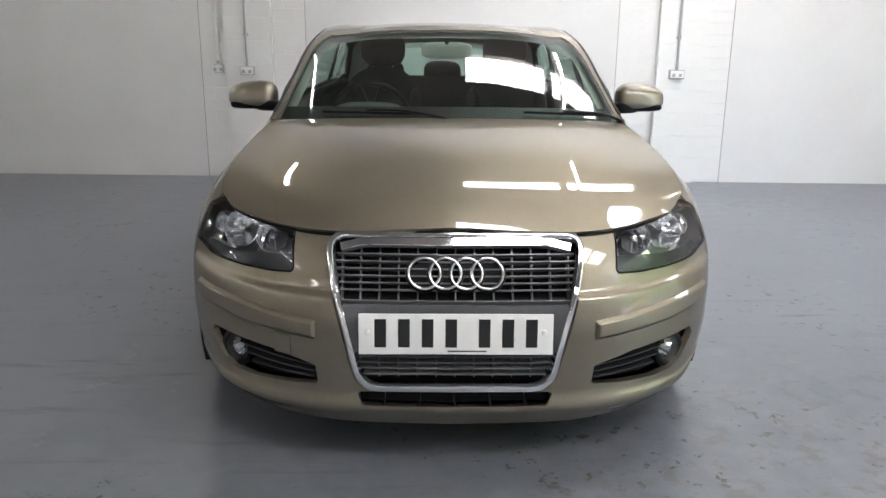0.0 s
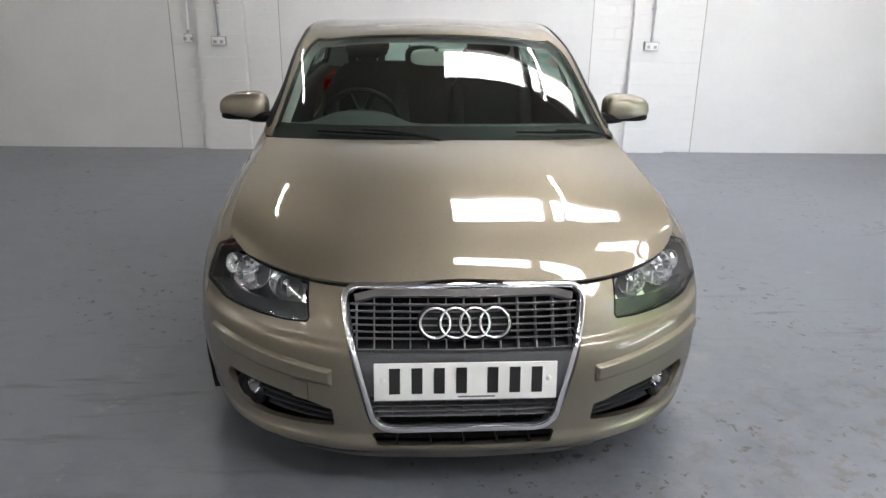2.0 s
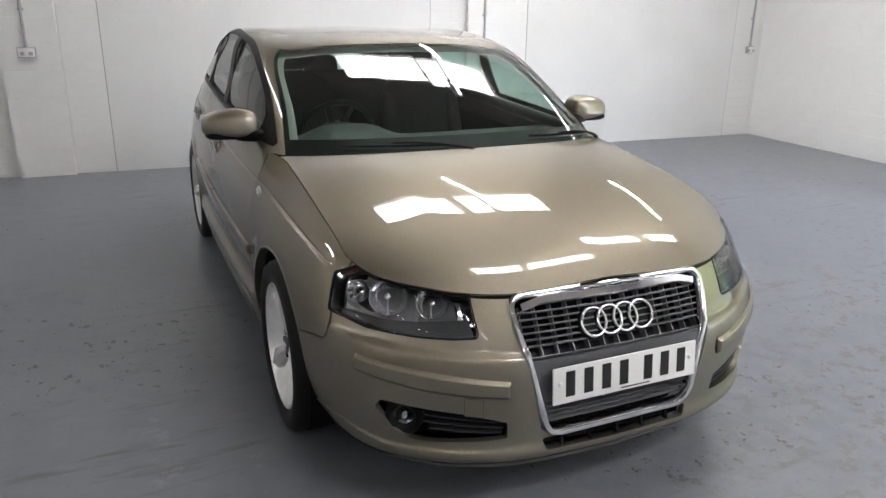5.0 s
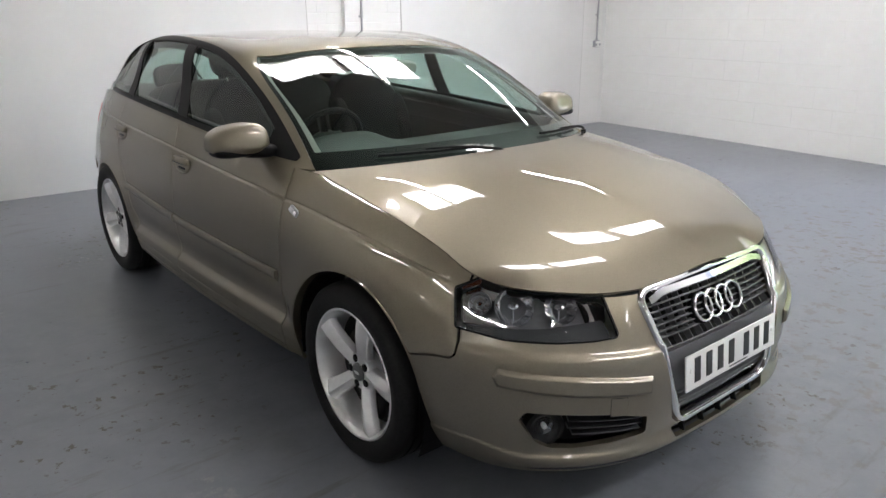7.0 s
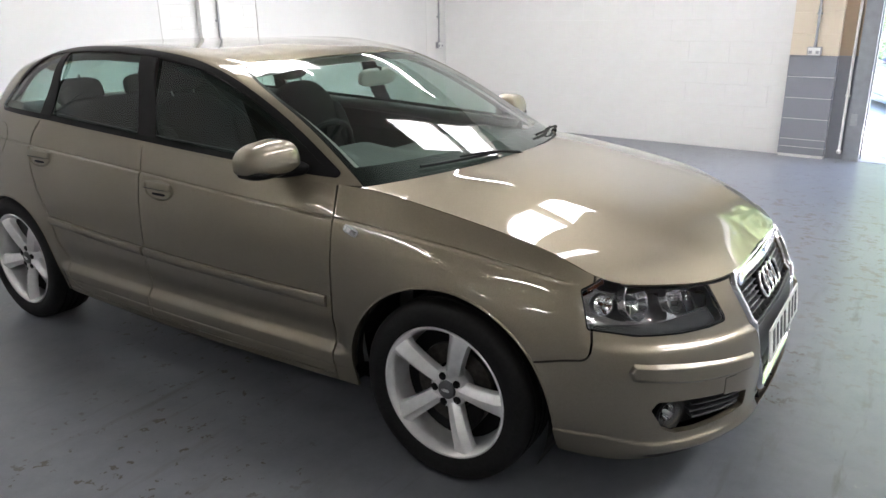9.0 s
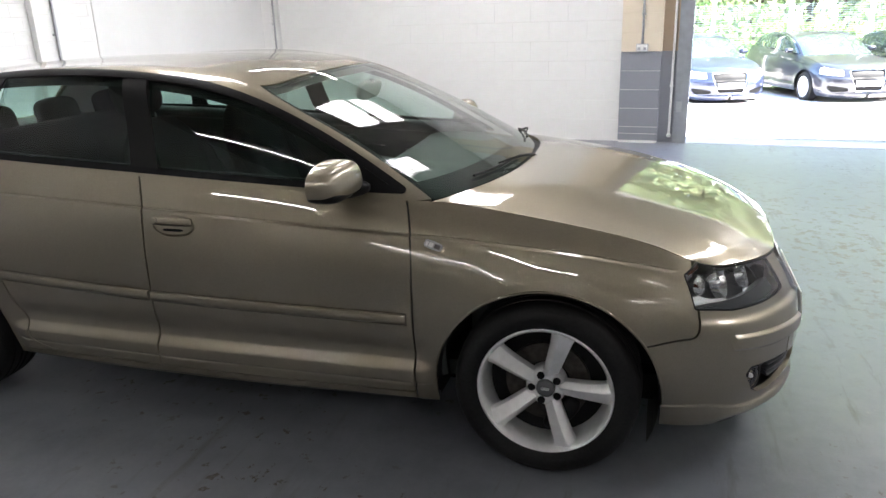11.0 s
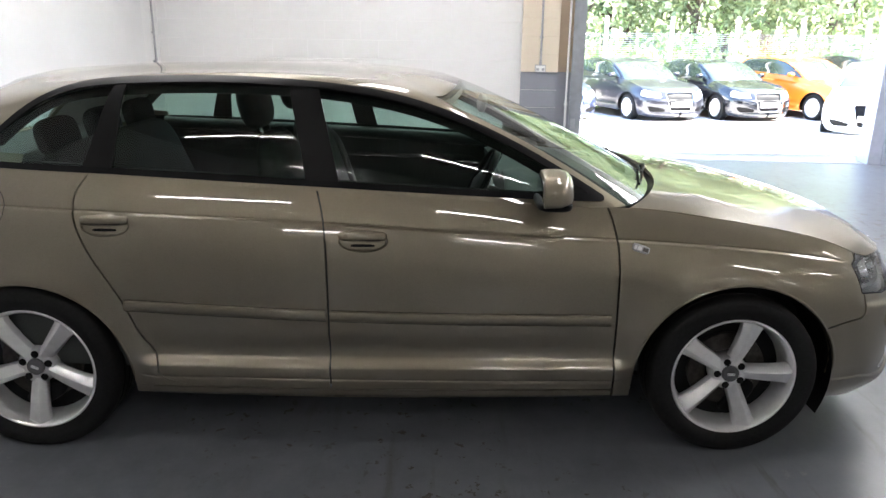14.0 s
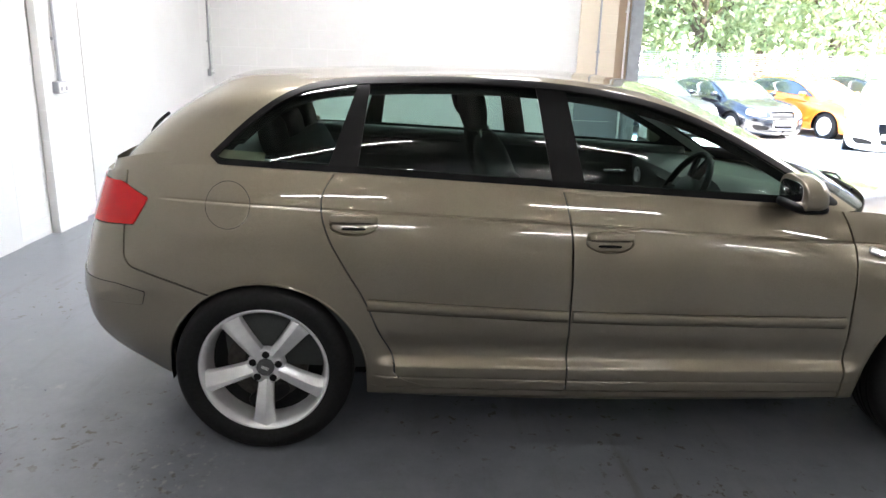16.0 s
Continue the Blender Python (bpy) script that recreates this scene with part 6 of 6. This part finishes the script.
def front_seat(x):
    seat = part("front_seat", slab(0.50, 0.52, 0.16, pose(x, 2.18, 0.50, 8)), fabric, car, "dark cloth front seat with headrest", smooth=True)
    part("backrest", slab(0.50, 0.15, 0.66, pose(x, 2.53, 0.80, -18), waist=0.22), fabric, seat, smooth=True)
    part("headrest", slab(0.265, 0.11, 0.19, pose(x, 2.685, 1.215, -12), 2.8), fabric, seat, smooth=True)
    for dx in (-0.06, 0.06):
        part("headrest_post", tube([(x + dx, 2.63, 1.05), (x + dx, 2.675, 1.18)], 0.006, 8), chrome, seat, smooth=True)
    for dx in (-0.2, 0.2):
        part("bolster", slab(0.09, 0.14, 0.48, pose(x + dx, 2.49, 0.76, -18)), fabric, seat, smooth=True)


front_seat(-0.365), front_seat(0.365)
bench = part("rear_seat", slab(1.26, 0.50, 0.16, pose(0, 2.98, 0.52, 6), 5), fabric, car, "dark cloth rear bench with headrests", smooth=True)
part("backrest", slab(1.24, 0.14, 0.62, pose(0, 3.34, 0.76, -22), 6), fabric, bench, smooth=True)
for x in (-0.40, 0.0, 0.40):
    part("headrest", slab(0.26, 0.09, 0.15, pose(x, 3.47, 1.085, -12), 3.2), fabric, bench, smooth=True)
part("parcel_shelf", box(1.18, 0.50, 0.03, pose(0, 3.72, 0.985, 3)), dash_black, car, bevel=0.01)

bm = bmesh.new()
rows = []
for k in np.linspace(-1, 1, 41):
    x = 0.70 * k
    yb = 1.10 + 0.16 * k * k
    hood = 0.058 * math.exp(-((x + 0.36) / 0.19) ** 4)
    prof = [(yb, 0.885 - 0.01 * k * k), (yb + 0.18, 0.902), (yb + 0.36, 0.905 + hood * 0.5), (1.62 + 0.04 * k * k, 0.900 + hood), (1.68 + 0.03 * k * k, 0.885 + hood), (1.705, 0.850), (1.69, 0.74), (1.66, 0.55), (1.55, 0.40)]
    rows.append([bm.verts.new((x, y, z)) for y, z in prof])
for q, t in zip(rows, rows[1:]):
    for i in range(len(q) - 1):
        bm.faces.new((q[i], q[i + 1], t[i + 1], t[i]))
bmesh.ops.recalc_face_normals(bm, faces=bm.faces)
dash = part("dashboard", bm, dash_black, car, "black soft dashboard", smooth=True)
part("centre_console", slab(0.24, 0.70, 0.34, pose(0, 1.95, 0.50), 6), dash_black, car, smooth=True)
for x in (-0.58, -0.08, 0.08, 0.58):
    part("air_vent", lathe([(0.0, 0.0), (0.0, 0.03), (0.010, 0.036), (0.012, 0.040), (0.0, 0.042)], 24, "y", pose(x, 1.700, 0.80)), satin_silver, dash, smooth=True)
wheel_pose = pose(-0.365, 1.800, 0.885, -62)
steer = part("steering_wheel", lathe([(0.014 * math.cos(a), 0.178 + 0.014 * math.sin(a)) for a in (2 * math.pi * k / 12 for k in range(12))], 56, "z", wheel_pose, True), black_plastic, car, "black leather steering wheel", smooth=True)
part("airbag_boss", blob((0.17, 0.15, 0.06), wheel_pose @ pose(0, -0.005, -0.01), power=(3, 2.5)), dash_black, steer, smooth=True)
for a in (0, 180, 250, 290):
    part("spoke", box(0.13, 0.030, 0.018, wheel_pose @ pose(0, 0, 0, 0, 0, a) @ pose(0.115, 0, -0.004)), black_plastic, steer, bevel=0.005)
part("column", tube([(-0.365, 1.80, 0.875), (-0.365, 1.60, 0.79)], 0.045, 14), dash_black, steer, smooth=True)
mirror = part("rear_view_mirror", blob((0.245, 0.035, 0.078), pose(0, 1.765, 1.196, 12), power=(4, 3.4)), lining, car, "pale grey rear-view mirror", smooth=True)
part("mirror_stem", tube([(0, 1.765, 1.204), (0, 1.755, 1.222), (0, 1.750, 1.240)], 0.011, 10), dash_black, mirror, smooth=True)


# ---- the parked cars in the yard ----
parked_glass = material("parked_car_glass", (0.03, 0.045, 0.04), 0.03, coat=1.0)


def parked_car(name, body_mat, label, m, scale=(1, 1, 1)):
    c = thing("parked_car", label, "car", m @ Matrix.Diagonal((*scale, 1)) @ pose(0, 0, 0, 0, 0, 0) @ Matrix.Translation((0, -2.1, 0)), group="parked cars")

    def add(nm, surf, us, vs, keeps, mat, **k):
        return panel(nm, surf, us, vs, keeps, mat, c, **k)

    for side in (-1, 1):
        add("body_side", flank, grid(at_y(0.0), LENGTH - 0.002, 0.055), np.linspace(0, 1, 22), [front_arch, rear_arch, lamp, grille_hole, fog_hole], body_mat, side=side)
        hl = add("headlight", flank, grid(at_y(0.03), at_y(0.52), 0.05), np.linspace(0.5, 1, 14), [lambda p, u, v: -lamp(p, u, v) - 0.003], clear_white, side=side, depth=0.02)
        add("fog_insert", flank, grid(at_y(0.0) + 0.3, at_y(0.42), 0.05), np.linspace(0.05, 0.6, 20), [lambda p, u, v: -fog_hole(p, u, v)], black_plastic, side=side, depth=0.0, offset=-0.02)
        add("side_window", cabin, np.linspace(0.9, 2.2, 40), np.linspace(0, 1.1, 20), [lambda p, u, v: -side_area(p, u, v) - 0.01], parked_glass, side=side, depth=0.0, offset=-0.004)
        mir = part("door_mirror", blob((0.19, 0.12, 0.11), pose(side * 0.88, 1.60, 0.99), rings=10, segs=14), body_mat, c, smooth=True)
    add("bonnet", bonnet, np.linspace(-1, 1, 25), np.linspace(0, 1, 18), [], body_mat)
    add("roof", cabin, np.linspace(-2.999, 2.999, 120), np.linspace(0, 1.999, 32), [lambda p, u, v: -windscreen_area(p, u, v), side_area, lambda p, u, v: -rear_area(p, u, v)], body_mat)
    add("windscreen", cabin, np.linspace(-0.95, 0.95, 24), np.linspace(0.0, 1, 14), [lambda p, u, v: windscreen_area(p, u, v) - 0.003], parked_glass, depth=0.0, offset=-0.002)
    add("grille", flank, grid(-0.36, 0.36, 0.04), np.linspace(0.1, 0.99, 24), [lambda p, u, v: -grille_shape(p[:, 0], p[:, 2])], black_plastic, depth=0.0, offset=-0.02)
    p_, n_ = nose_line(frame_line[::3], 0.002)
    part("grille_frame", sweep(p_, n_, [(-0.012, 0), (0, 0.01), (0.012, 0)], True), chrome, c, smooth=True)
    part("number_plate", box(0.52, 0.01, 0.11, pose(0, -0.012, 0.42, -6)), plate_white, c)
    part("floor_pan", span(-0.7, 0.7, 0.3, 4.0, 0.2, 0.5), black_plastic, c)
    for y in (FRONT_AXLE, REAR_AXLE):
        for side in (-1, 1):
            w = part("wheel", lathe([(-0.09, 0.2), (-0.105, 0.27), (-0.08, 0.306), (0.08, 0.306), (0.105, 0.27), (0.10, 0.215)], 28, "x", pose(side * 0.76, y, HUB)), rubber, c, smooth=True)
            part("rim", lathe([(side * 0.098, 0.216), (side * 0.085, 0.20), (side * 0.03, 0.17), (side * 0.06, 0.06), (side * 0.07, 0.0)], 28, "x", pose(side * 0.76, y, HUB)), satin_silver, w, smooth=True)
    return c


charcoal = material("charcoal_car_paint", (0.022, 0.022, 0.030), 0.3, 0.3, coat=1.0)
black_paint = material("black_car_paint", (0.010, 0.011, 0.014), 0.25, 0.2, coat=1.0)
navy_paint = material("navy_car_paint", (0.018, 0.024, 0.055), 0.3, 0.3, coat=1.0)
orange_paint = material("orange_car_paint", (0.85, 0.20, 0.015), 0.3, 0.1, coat=1.0)
white_paint = material("white_car_paint", (0.72, 0.73, 0.74), 0.3, coat=1.0)
ROW_X = 15.0
for mat_, label_, x_, y_, turn_, sc_ in (
        (navy_paint, "navy blue parked car beside the others in the yard", ROW_X - 0.5, -0.15, -72, (1, 1, 0.97)),
        (charcoal, "charcoal grey parked hatchback facing the shed", ROW_X, -2.72, -73, (1.0, 1.0, 0.98)),
        (black_paint, "black parked hatchback facing the shed", ROW_X, -4.82, -74, (0.98, 0.92, 0.97)),
        (orange_paint, "bright orange parked hatchback facing the shed", ROW_X + 0.2, -7.00, -70, (1.02, 1.0, 1.02)),
        (black_paint, "black parked car at the end of the row", ROW_X + 1.0, -9.2, -74, (1.0, 1.0, 1.05)),
        (white_paint, "white parked car turned towards the door", 10.9, -6.5, -122, (1.0, 1.0, 0.92))):
    parked_car("parked_car", mat_, label_, pose(x_, y_, yard_z(x_), 0, 0, turn_), sc_)

# ---- blocks and bricks ----
courses(wall_right, RIGHT_WALL, 0.0, RUN - 0.02, 0.0, 2.27, 0.45, 0.227, block_paint)
courses(pier, RIGHT_WALL @ Matrix.Translation((0, -0.085, 0)), P0, P0 + 0.45, 1.012, 2.275, 0.45, 0.2105, cream_paint, bond=False)
courses(dado, RIGHT_WALL @ Matrix.Translation((0, -0.085, 0)), P0, P0 + 0.45, 0.16, 1.012, 0.45, 0.213, dado_paint, joint=0.005, bond=False)
courses(dado, RIGHT_WALL @ Matrix.Translation((0, -0.085, 0)), P0, P0 + 0.45, 0.0, 0.16, 0.45, 0.08, dado_paint, joint=0.005, bond=False)
for ob, (a, b, _) in zip(pier_obs, PIERS):
    courses(ob, BACK_WALL @ pose(0, -0.052, 0), a, b, 0.0, 2.27, 0.45, 0.227, block_paint, bond=False)
for a, b in ((SEAMS[0] + 0.004, PIERS[0][0] - 0.004), (PIERS[0][1] + 0.004, SEAMS[1] - 0.004), (SEAMS[2] + 0.004, PIERS[1][0] - 0.004), (PIERS[1][1] + 0.004, SEAMS[3] - 0.004), (SEAMS[4] + 0.004, 6.22)):
    courses(wall_back, BACK_WALL @ pose(0, 0.012, 0), a, b, 0.0, 2.24, 0.225, 0.112, block_paint, depth=0.048, name="brick")
